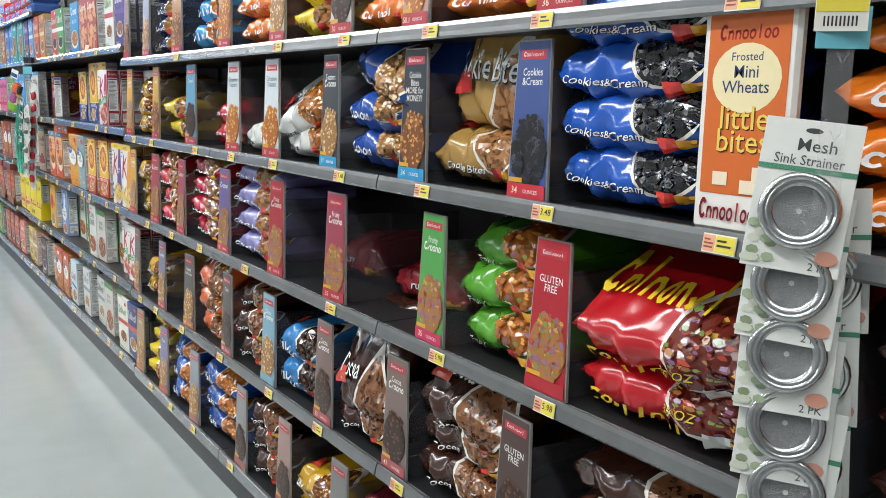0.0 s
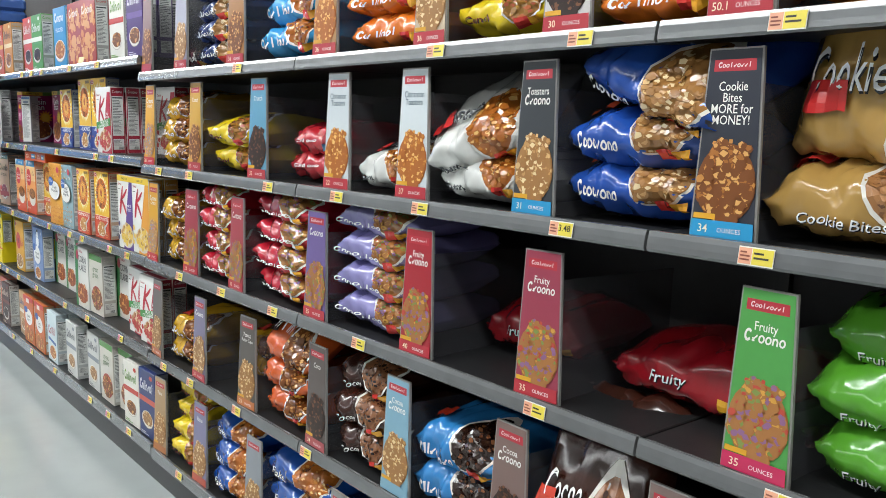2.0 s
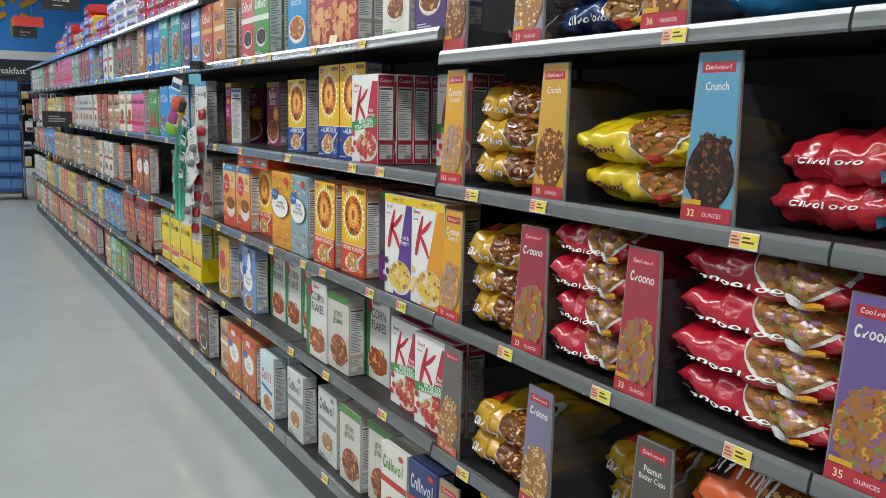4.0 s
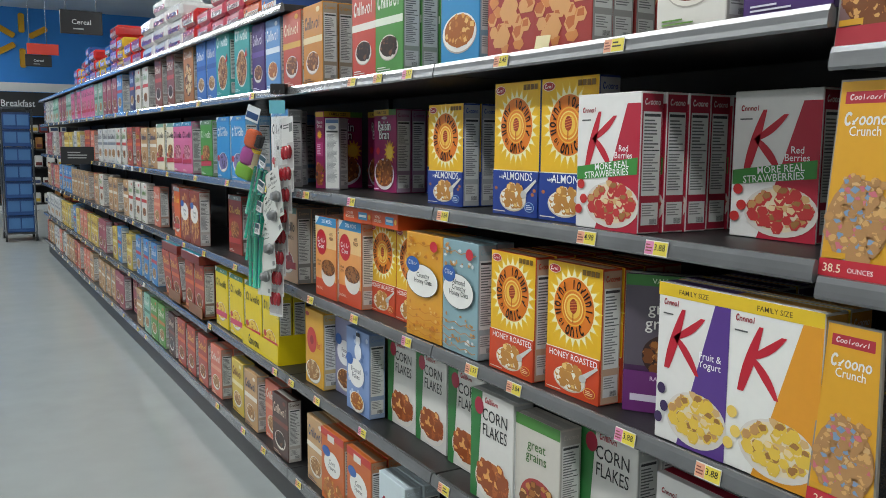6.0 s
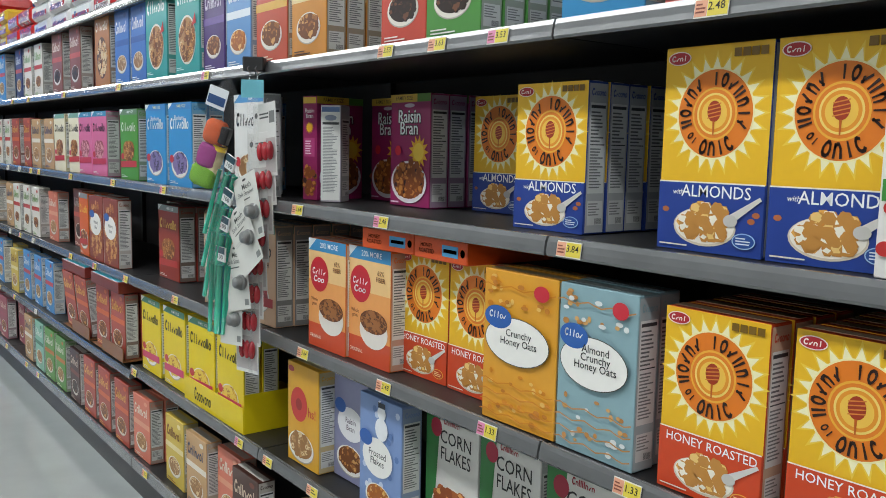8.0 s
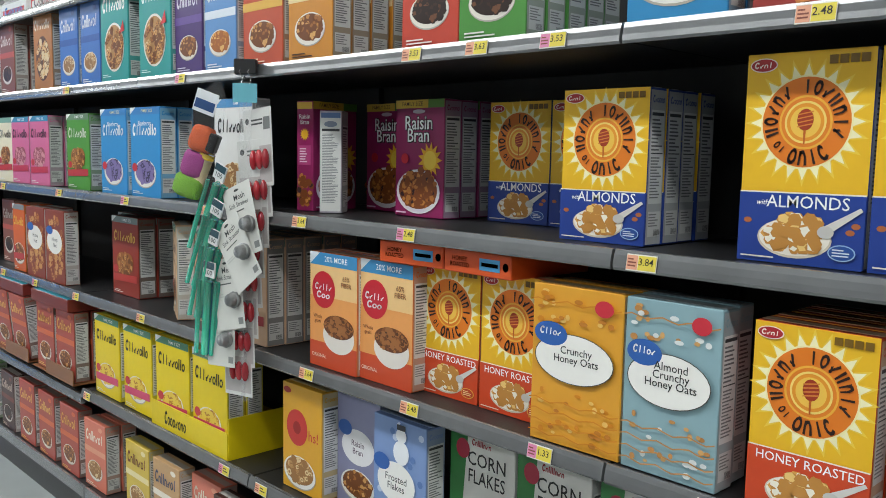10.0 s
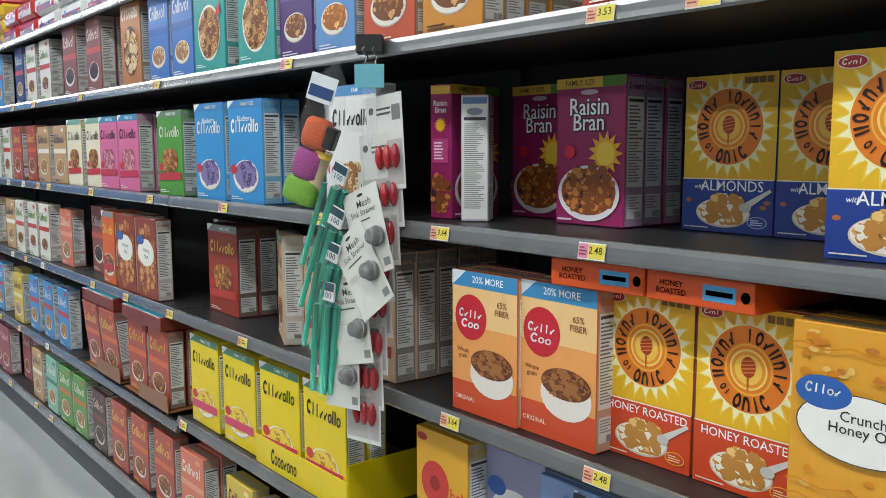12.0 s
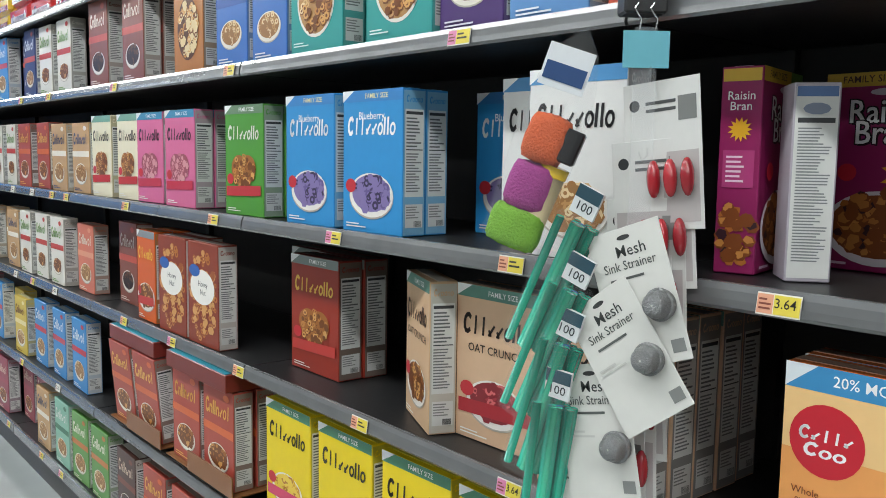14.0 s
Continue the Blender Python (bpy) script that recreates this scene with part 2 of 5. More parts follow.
# ---- printed fronts of the cartons ----
def oats(a, low, word):
    C = .672
    a.rect(0, 0.34, 1, 1, "f0bd22")
    a.star(.5, C, .070, .100, 24, "f6d04a")
    a.star(.5, C, .068, .090, 24, "fdf3c4")
    a.ell(.5, C, .073 / a.w, .073 / a.h, "fbeeb0", 36)
    a.ell(.5, C, .070 / a.w, .070 / a.h, "ea7f1e", 36)
    for r, c in ((.042, "f3b23c"), (.0385, "ea8423"), (.033, "f8d873"), (.0295, "ee9a2c"), (.024, "f6c650")):
        a.ell(.5, C, r / a.w, r / a.h, c, 28)
    a.ell(.5, C + .004 / a.h, .013 / a.w, .017 / a.h, "a8391a", 18)
    for i in range(4):
        a.poly([(.5 + x / a.w, C + (y - .008 + i * .0062) / a.h) for x, y in ((-.0125, 0), (.0125, .005), (.0128, .007), (-.0125, .002))], "e0863a")
    a.poly([(.5 + x / a.w, C + y / a.h) for x, y in ((-.0012, -.034), (.0012, -.034), (.002, -.012), (-.002, -.012))], "c9661f")
    k = a.ink("2b140c")
    kinds = ("pair", "ring", "slant", "arch", "slant", None, "post", "ring", "slant", "pair", "arch", "post", "slant")

    def around(kind, t, up, r0=.0445, r1=.0655, wide=.0125):
        def at(x, y):
            r = r0 + (r1 - r0) * (y if up else 1 - y)
            q = t - (x - .5) * (wide / .052) * (1 if up else -1)
            return (.5 + r * math.cos(q) / a.w, C + r * math.sin(q) / a.h)
        a.mark(kind, k, at, .12)
    for i, kind in enumerate(kinds):
        if kind:
            around(kind, math.radians(196 - i * 17.8), True)
    for i, kind in enumerate(("ring", "arch", "post", "hook")):
        around(kind, math.radians(252 + i * 17), False, .0435, .067, .0135)
    for i, kind in enumerate(("ring", "post")):
        around(kind, math.radians(219 + i * 11), False, .049, .061, .008)
    a.ell(.14, .945, .115, .034, "f4e3d8", 18)
    a.ell(.14, .945, .105, .029, "b3262a", 18)
    a.word(.14, .943, .15, .022, "f8ece4", 4)
    for i in range(4):
        a.rect(.66 + i * .078, .935, .725 + i * .078, .975, "7a5a14")
    a.rect(0, 0, 1, .34, low)
    a.rect(0, .337, 1, .344, "f6efdc")
    blue = low == "1f3f94"
    a.text(word, .56 if blue else .52, .295, .0155 if len(word) > 9 else .0205, "ffffff")
    if blue:
        a.text("with", .2, .29, .009, "ffffff", .2)
        for u, v in ((.08, .2), (.9, .17), (.94, .20)):
            a.ell(u, v, .035, .014, "b5673a", 10)
    a.ell(.47, .125, .30, .095, "d9cdb8", 26)
    a.ell(.47, .13, .285, .088, "f7f0e2", 26)
    a.bits(.47, .155, .25, .088, ("e6ac50", "d08a36", "f3cd7c", "fbf4e2", "c88c40"), 80, .0095, 5)
    a.poly(((.70, .19), (.97, .285), (.99, .27), (.74, .155)), "d8d5cf")
    a.ell(.72, .165, .065, .03, "c9c6c0", 14)
    a.ell(.85, .075, .105, .038, "9fc0e6" if blue else "f0b84a", 18)
    a.ell(.85, .075, .095, .033, "23509e" if blue else "c9431f", 18)
    a.lines(.78, .055, .92, .095, 3, "dfe8f2" if blue else "f6d9a0")
    a.lines(.04, .018, .5, .034, 1, "e8e0d0")


def design(name):
    D = {}

    def add(key, w, h, d, body, fn, label, side="b9bbba"):
        D[key] = (w, h, d, body, fn, label, side)

    add("oats_almond", 0.193, .292, .056, "1f3f94", lambda a: oats(a, "1f3f94", "ALMONDS"), "yellow and blue oat cereal carton with almonds")
    add("oats_almond_big", 0.2003, .332, .062, "1f3f94", lambda a: oats(a, "1f3f94", "ALMONDS"), "large yellow and blue oat cereal carton with almonds")
    add("oats_honey", 0.189, .305, .056, "c9431f", lambda a: oats(a, "d4481f", "HONEY ROASTED"), "yellow and orange honey roasted oat cereal carton", "c9a88c")

    def bran(a):
        a.rect(0, .93, 1, 1, "d9b13a")
        a.text("FAMILY SIZE", .35, .965, .011, "4a2a18")
        a.rect(.68, .93, 1, 1, "5c8a35")
        for s, v in (("Raisin", .80), ("Bran", .695)):
            for du, dv in ((-.012, -.006), (.016, -.01), (-.012, .006), (.012, .006)):
                a.text(s, .49 + du, v + dv, .037, "1c1018", squeeze=.92)
            a.text(s, .492, v, .037, "ffffff", squeeze=.92)
            a.text(s, .488, v, .037, "ffffff", squeeze=.92)
        a.ell(.5, .90, .13, .018, "d8c6d4", 14)
        a.star(.74, .49, .028, .046, 13, "f0b52a")
        a.ell(.74, .49, .024 / a.w, .024 / a.h, "f8d24a", 18)
        a.ell(.22, .50, .08, .045, "d8283c", 14)
        a.ell(.5, .22, .45, .19, "e9e3ea", 28)
        a.ell(.5, .23, .40, .16, "8a4a22", 28)
        a.bits(.5, .25, .40, .17, ("b96d2f", "3a1c28", "d08b45", "c47d3a", "8b4a1f"), 100, .010, 3)
        a.lines(.05, .02, .4, .05, 1, "e6c9de")
    add("raisin_bran", 0.1843, .30, .06, "98205f", bran, "magenta raisin bran carton with a bowl of flakes", "a88fa3")

    def kmark(a, cu, cv, s, col="c21f33"):
        k = a.ink(col)
        for arc in (((-.30, -.5), (-.16, .0), (.02, .5), .10), ((-.12, .02), (.10, .12), (.42, .42), .12), ((-.1, .02), (.12, -.16), (.34, -.5), .10)):
            (x0, y0), (x1, y1), (x2, y2), t = arc
            pts = []
            for i in range(8):
                f = i / 7
                x, y = (1 - f) ** 2 * x0 + 2 * f * (1 - f) * x1 + f * f * x2, (1 - f) ** 2 * y0 + 2 * f * (1 - f) * y1 + f * f * y2
                pts.append((x, y, 1.5 * t * (0.35 + 0.9 * math.sin(math.pi * min(1, f * .8 + .15)))))
            for p, q in zip(pts, pts[1:]):
                a.face([(cu + s * x / a.w, cv + s * y / a.h) for x, y in ((p[0] - p[2] / 2, p[1]), (p[0] + p[2] / 2, p[1]), (q[0] + q[2] / 2, q[1]), (q[0] - q[2] / 2, q[1]))], k)

    def kbox(fruit, words, accent, top):
        def fn(a):
            if top:
                a.rect(0, .92, 1, 1, "eac52c")
                a.text("FAMILY SIZE", .5, .955, .010, "41321a")
            a.poly(((.34, 0), (1, 0), (1, .92), (.80, .92)), accent)
            kmark(a, .36, .66, .12)
            a.word(.2, .88, .22, .03, "a52030", 6)
            a.lines(.08, .80, .32, .82, 1, "555555")
            if words:
                a.text(words[0], .76, .60, .014, "ffffff")
                a.text(words[1], .76, .55, .014, "ffffff")
            if fruit == "red":
                a.poly(((.02, .36), (.98, .42), (.98, .54), (.02, .46)), "3f8f3c")
                a.text("MORE REAL", .58, .475, .015, "ffffff", angle=.09)
                a.text("STRAWBERRIES", .5, .415, .015, "ffffff", angle=.09)
            a.ell(.6, .19, .42, .17, "ded6cc", 28)
            a.ell(.6, .20, .37, .145, "e9d9b8", 28)
            a.bits(.6, .21, .36, .15, TAN + (("c43a3a",) if fruit == "red" else ("e8c24a",)), 70, .010, 4)
            fc = {"red": "c4302e", "purple": "3d2a55", "yellow": "eecb62"}[fruit]
            for u, v in ((.1, .33), (.15, .22), (.07, .14)):
                a.ell(u, v, .06, .036, fc, 14)
        return fn
    add("berry_flakes", 0.197, .286, .06, "eceae6", kbox("red", ("Red", "Berries"), "b9223b", False), "white and red flake cereal carton with strawberries", "a3243a")
    add("yogurt_flakes", 0.176, .31, .058, "e9e7e2", kbox("purple", ("Fruit &", "Yogurt"), "5b3a8c", True), "white and purple fruit and yogurt flake carton", "6b5088")
    add("banana_flakes", 0.1937, .31, .058, "ecebe5", kbox("yellow", None, "e49b2a", True), "white and orange banana flake cereal carton", "d8a24a")

    def fiber(a):
        a.rect(0, .62, 1, .9, "f4c98a")
        a.rect(0, .0, 1, .22, "d5502c")
        a.rect(0, .22, 1, .62, "f0a45c")
        a.rect(0, .89, 1, 1, "3d8fc4")
        a.poly(((0, .89), (.22, 1), (0, 1)), "e6eef2")
        a.text("20% MORE", .56, .945, .015, "ffffff")
        a.ell(.3, .68, .25, .16, "cc2233", 26)
        a.word(.3, .70, .36, .045, "ffffff", 5)
        a.word(.3, .63, .28, .045, "ffffff", 3)
        a.text("65%", .78, .80, .013, "7a3a1a")
        a.text("FIBER", .78, .745, .013, "7a3a1a")
        a.text("Whole", .18, .44, .010, "7a3a1a")
        a.text("grain", .18, .40, .010, "7a3a1a")
        a.ell(.63, .30, .33, .15, "ece4da", 26)
        a.ell(.63, .38, .32, .10, "6b3a1e", 26)
        a.bits(.63, .385, .30, .095, ("8a5128", "5d3117", "a96c3a"), 90, .006, 7)
        a.text("ORIGINAL", .22, .10, .010, "ffe9d6")
    add("fiber_cereal", 0.1964, .30, .058, "e0762f", fiber, "orange fiber cereal carton with a blue band", "c9a08a")

    def honeyoats(base, speck, l1, l2):
        def fn(a):
            rnd = random.Random(4)
            for i in range(44):
                a_u, a_v = rnd.uniform(.08, .92), rnd.choice((rnd.uniform(.04, .34), rnd.uniform(.76, .96)))
                a.ell(a_u, a_v, rnd.uniform(.022, .05), rnd.uniform(.010, .02), rnd.choice(speck), 9)
            for i in range(5):
                v = .06 + i * .07 if i < 4 else .9
                k = a.ink(speck[0])
                for j in range(12):
                    u0, u1 = j / 12, (j + 1) / 12
                    s0, s1 = .012 * math.sin(j * 1.6), .012 * math.sin((j + 1) * 1.6)
                    a.face(((u0, v + s0 - .004), (u1, v + s1 - .004), (u1, v + s1 + .004), (u0, v + s0 + .004)), k)
            a.ell(.5, .56, .44, .155, "4a4a44", 30)
            a.ell(.5, .56, .43, .15, "f6f4ee", 30)
            a.ell(.24, .70, .19, .075, "2f62b0", 24)
            a.word(.24, .71, .24, .035, "ffffff", 5)
            a.ell(.82, .90, .10, .05, "d0303f", 16)
            for i, s in enumerate(l1):
                a.text(s, .53, .61 - i * .055 if len(l1) == 2 else .64 - i * .05, .0155 if i < 9 else .012, "2c2c2c")
        return fn
    add("honey_oats", 0.207, .312, .056, "e6a432", honeyoats("e6a432", ("d98a1e", "c97f2a", "f0c46a"), ("Crunchy", "Honey Oats"), 0), "golden crunchy honey oats carton with a white oval", "b9a07a")
    add("almond_oats", 0.188, .312, .056, "8fb0b8", honeyoats("8fb0b8", ("c48a4a", "e2e6e4", "d9a867"), ("Almond", "Crunchy", "Honey Oats"), 0), "pale blue almond crunchy honey oats carton", "a9b4b6")

    def ohs(top, word, mark, words, bowlcols, band=None, ring=True, heart=None):
        """Ring cereal cartons: a coloured top band, a word mark and a bowl or heart of rings."""
        def fn(a):
            a.rect(0, .92, 1, 1, top)
            a.poly(((0, .92), (.2, 1), (0, 1)), "eef0f0")
            if word:
                a.text(word, .58, .957, .011, "f4e6a0" if top == "3a86c8" else "ffffff")
            a.word(.5, .74, .8, .10, mark, 8)
            for i, s in enumerate(words):
                a.text(s, .5, .82 - i * .22, .017, mark)
            if heart:
                a.ell(.38, .43, .2, .12, bowlcols[1], 18)
                a.ell(.62, .43, .2, .12, bowlcols[1], 18)
                a.poly(((.2, .38), (.5, .18), (.8, .38), (.5, .46)), bowlcols[1])
                a.bits(.5, .40, .30, .15, bowlcols, 56, .0085, 8, True)
            else:
                a.bowl(.5, .26, .078, bowlcols, heart or "f0ece4", ring, 3, 52)
            if band:
                a.poly(((.05, .17), (.95, .19), (.95, .28), (.05, .26)), band)
            a.lines(.08, .03, .45, .07, 2, "f2efe8")
            a.ell(.16, .33, .09, .05, "c92f3a", 12)
        return fn
    BLUEB = ("4a3a6a", "6a5a92", "33284e", "8a7ab0")
    add("blue_rings", 0.208, .30, .06, "2f92d2", ohs("3a86c8", "FAMILY SIZE", "ffffff", ("Blueberry",), BLUEB), "bright blue blueberry ring cereal carton", "7fb4d4")
    add("green_rings", 0.2032, .29, .06, "4f9a35", ohs("6a8a6a", "FAMILY SIZE", "f2f2e6", (), BROWNS, "c2303a", True, True), "green apple ring cereal carton with a red ribbon", "93a58c")
    add("pink_rings", 0.2032, .29, .06, "dd6f9c", ohs("3f8fb8", "FAMILY SIZE", "3a2230", (), ("c97a86", "a64f60", "e0a0a6"), "c9304a", True, True), "pink berry ring cereal carton with a red ribbon", "b7a6ac")
    add("honey_rings_white", 0.189, .29, .06, "efe6c8", ohs("7fae9a", "", "3a2a1a", (), BROWNS, "c9302f", True, True), "cream ring cereal carton with a red ribbon", "c2b998")
    add("white_rings", 0.2032, .31, .06, "e9e9e6", ohs("4f95cc", "FAM", "1f1f22", (), TAN, None), "white ring cereal carton with a blue corner", "b6b8b8")
    add("oat_crunch", 0.2221, .31, .062, "dcb795", ohs("5b8a7c", "FAMILY SIZE", "2a1d18", ("", "OAT CRUNCH"), ("b23a44", "d8696a", "8b2630"), "b02a34"), "tan oat crunch cinnamon carton with red rings", "8e8c88")
    add("oat_crunch_nut", 0.19, .312, .058, "d9b48e", ohs("5b8a7c", "FAMILY SIZE", "3a2418", ("", "OAT CRUNCH"), BROWNS), "tan oat crunch ring cereal carton seen edgewise", "c9c4b8")
    add("twin_rings", 0.2268, .30, .07, "9a3020", ohs("7d8a86", "FAMILY SIZE", "f0c45a", (), BROWNS, "c43a34", True, True), "red-brown twin pack ring cereal carton", "7a6a60")
    add("yellow_rings", 0.2221, .305, .06, "eed314", ohs("4d8a6e", "FAMILY SIZE", "231d16", (), ("d8a020", "b9781e", "f0cf4a"), "d5416a"), "yellow family size ring cereal carton", "c9bb3a")
    add("nut_rings", 0.2, .30, .06, "8f3a26", lambda a: (a.bits(.5, .5, .46, .47, ("c47a3a", "a85a2a", "d9a060"), 110, .011, 2, True), a.ell(.5, .57, .40, .17, "f4f1ea", 26), a.text("Honey", .52, .60, .017, "2c2c2c"), a.text("Nut", .52, .52, .017, "2c2c2c"), a.ell(.25, .72, .18, .06, "2f62b0", 18)), "red-brown honey nut ring cereal carton", "c8c2ba")
    add("orange_rings", 0.1607, .30, .06, "e0641e", ohs("8a8f92", "", "f6d04a", (), BROWNS, "c9302f"), "orange ring cereal carton", "b0764a")

    def corn(a):
        a.poly(((0, 0), (.16, 0), (.28, 1), (0, 1)), "2f7a3c")
        a.ell(.2, .86, .11, .08, "a5203c", 14)
        a.text("CORN", .58, .80, .034, "141414", squeeze=.9)
        a.text("FLAKES", .58, .66, .034, "141414", squeeze=.78)
        a.word(.5, .93, .3, .04, "a52030", 7)
        a.ell(.55, .22, .42, .19, "e8e2d8", 28)
        a.ell(.55, .24, .37, .155, "b5622a", 28)
        a.bits(.55, .26, .37, .16, ("d9823a", "b85f22", "eaa75a", "9a4a1a"), 70, .013, 6)
    add("corn_flakes", 0.1984, .30, .062, "dcdad4", corn, "white and green corn flakes carton", "c6c8c6")

    def frosted(a):
        rnd = random.Random(2)
        for i in range(16):
            a.ell(rnd.uniform(.05, .95), rnd.uniform(.04, .96), .05, .03, rnd.choice(("c4d2ea", "5f7fb8", "dfe7f4")), 8)
        a.ell(.55, .88, .10, .06, "f0f3f7", 14)
        a.ell(.55, .74, .15, .10, "f0f3f7", 14)
        a.rect(.47, .925, .63, .97, "2b2f3c")
        a.ell(.46, .48, .36, .17, "f3f2ee", 26)
        a.text("Frosted", .46, .51, .019, "2c2c34")
        a.text("Flakes", .46, .44, .019, "2c2c34")
        a.ell(.18, .62, .16, .07, "2f62b0", 18)
        a.bowl(.5, .13, .06, CORN)
    add("frosted_flakes", 0.189, .30, .062, "7f9acb", frosted, "blue frosted flakes carton with a snowman", "96a8c4")
    add("blue_raisin", 0.175, .30, .062, "8e8fb0", lambda a: (a.ell(.5, .55, .38, .16, "efeef0", 24), a.text("Raisin", .5, .58, .017, "4a2a4a"), a.text("Bran", .5, .51, .017, "4a2a4a"), a.ell(.2, .7, .16, .07, "2f62b0", 18), a.bowl(.5, .2, .07, BROWNS)), "lavender raisin bran carton with a white oval", "9c9cb2")
    add("ohs_box", 0.1795, .30, .065, "e3a92c", lambda a: (a.ell(.38, .60, .27, .17, "cf3a35", 24), a.ell(.38, .60, .1, .06, "a02020", 16), a.text("hs!", .80, .56, .03, "cf3a35"), a.ell(.13, .93, .10, .03, "b3262a", 12), a.bowl(.45, .18, .075, TAN, ring=True)), "golden ring cereal carton with a red circle", "cdb98a")
    add("grains", 0.16, .30, .055, "4a2550", lambda a: (a.rect(0, .34, 1, 1, "5d5560"), a.rect(0, .92, 1, 1, "3f7d3a"), a.text("VALUE", .5, .955, .012, "d8e6c8"), a.text("great", .55, .76, .028, "f0eee8"), a.text("grains", .55, .65, .028, "f0eee8"), a.ell(.6, .42, .36, .16, "3a2018", 24), a.bits(.6, .42, .34, .15, BROWNS, 50, .010, 2), a.rect(0, 0, 1, .3, "6e2a73"), a.text("RAISINS", .5, .25, .010, "e6d0e6"), a.rect(.1, .08, .9, .13, "d9cfe0")), "grey and purple great grains cereal carton", "e2dfdc")
    add("grains_green", 0.1795, .285, .065, "cfcabf", lambda a: (a.rect(0, .9, 1, 1, "4d8a3c"), a.text("great", .5, .76, .026, "3f6a2c"), a.text("grains", .5, .66, .026, "3f6a2c"), a.ell(.55, .28, .4, .2, "a53a3a", 24), a.bits(.55, .28, .38, .19, BROWNS, 60, .012, 2)), "pale great grains carton with a green band", "bcb8b0")
    add("total_box", 0.189, .275, .06, "cfdde2", lambda a: (a.word(.5, .62, .72, .13, "a8243a", 5), a.poly(((.1, .48), (.9, .42), (.9, .36), (.1, .42)), "2f5fa0"), a.bowl(.55, .18, .07, CORN)), "pale blue and white flake cereal carton", "b7c2c6")
    add("squares_orange", 0.2079, .28, .06, "cf6a2e", lambda a: (a.rect(0, .9, 1, 1, "c8301f"), a.rect(.3, .86, .6, .95, "e8e2d8"), a.ell(.5, .56, .36, .17, "f0efe9", 24), a.text("Corn", .5, .58, .02, "2c2c2c"), a.text("Squares", .5, .51, .016, "2c2c2c"), a.ell(.24, .70, .18, .07, "2f62b0", 16), a.bits(.5, .2, .44, .16, CORN, 50, .014, 3)), "orange corn squares carton with a white oval", "b98a68")

    add("side_box", .060, .272, .075, "b9b2bc", lambda a: (a.rect(.04, .02, .96, .98, "e0e0dc"), a.rect(.06, .93, .94, .98, "5a78a8"), a.rect(.1, .8, .9, .825, "3c3e40"), a.lines(.12, .1, .88, .78, 44, "85888a", 4), a.ell(.5, .87, .3, .03, "8a94a8", 10)), "pale cereal carton turned edgewise")

    def plain(mark, bowlcols, panel, ring=False):
        def fn(a):
            a.rect(.0, .52, 1, .60, panel)
            a.word(.5, .76, .8, .12, mark, 7)
            a.bowl(.5, .27, .35 * a.w, bowlcols, "ece6da", ring, 9, 40)
            a.lines(.1, .03, .6, .08, 2, mark)
            a.ell(.8, .92, .1, .035, panel, 10)
        return fn
    add("teal_rings", 0.2126, .31, .06, "2a9d98", lambda a: (a.word(.5, .84, .8, .12, "eef6f4", 8), a.ell(.5, .38, .36, .27, "e8e4da", 28), a.ell(.5, .38, .33, .245, "b98a52", 28), a.bits(.5, .38, .32, .235, TAN + BROWNS, 110, .0095, 4, True), a.poly(((.72, .52), (.86, .66), (.9, .54)), "c9302f"), a.lines(.08, .05, .4, .09, 2, "d9f0ec")), "teal ring cereal carton with an oval of rings", "58aaa4")
    add("blue_oval_rings", 0.1748, .30, .06, "3a72c0", plain("f2f4f8", TAN, "2a5aa8", True), "royal blue ring cereal carton", "7d98bc")
    add("purple_bran", 0.1748, .29, .06, "4a2a70", plain("e6e0f0", BROWNS, "6a4a9a"), "purple bran cereal carton with white marks", "6d5c86")
    add("blue_white_clusters", 0.1795, .29, .06, "5f94cc", plain("f2f6fa", CORN, "dfe8f0"), "blue and white cluster cereal carton", "98acc0")
    add("red_clusters", 0.1984, .29, .06, "c4502f", plain("f4e2c0", BROWNS, "e0b04a"), "red-orange cluster cereal carton with a bowl", "b0917c")
    add("gold_clusters", 0.1937, .29, .06, "d08a2a", plain("4a2a14", BROWNS, "ecd6a0"), "golden cluster cereal carton with a bowl", "a89a86")
    add("red_bran", 0.1795, .285, .06, "c9442f", plain("f6efe4", CHOC, "e9e2d6"), "red bran cereal carton with a white bowl", "a7a39c")
    add("green_bran", 0.1795, .285, .06, "4f9440", plain("f0f2e6", CHOC, "e4ecd8"), "green bran cereal carton with a white bowl", "aab0a2")
    add("frosted_blue", 0.189, .285, .06, "2f8fc6", lambda a: (a.text("FROSTED", .5, .62, .020, "eaf4fa"), a.word(.5, .82, .7, .12, "f2f6fa", 6), a.bowl(.5, .27, .085, CORN)), "bright blue frosted cereal carton", "8fb2c6")
    add("red_squares", 0.2032, .285, .06, "a83a34", lambda a: (a.bits(.5, .5, .5, .48, ("d88a4a", "c46a34", "e0a468"), 50, .022, 3), a.word(.5, .82, .7, .1, "f0e6d8", 6)), "dark red cereal carton with wheat squares", "a9a6a2")
    add("brown_rings", 0.189, .30, .06, "8a4a3a", plain("f0e2d4", CHOC, "c4503f", True), "brown-red ring cereal carton with a red ribbon", "b5aaa2")
    add("orange_grain_rings", 0.189, .30, .06, "b8763a", lambda a: (a.word(.5, .86, .8, .1, "f2e6d0", 8), a.ell(.5, .42, .36, .3, "5a3018", 24), a.bits(.5, .42, .34, .28, BROWNS + ("e8d0a0",), 100, .010, 4, True)), "orange-brown ring cereal carton", "a8927c")
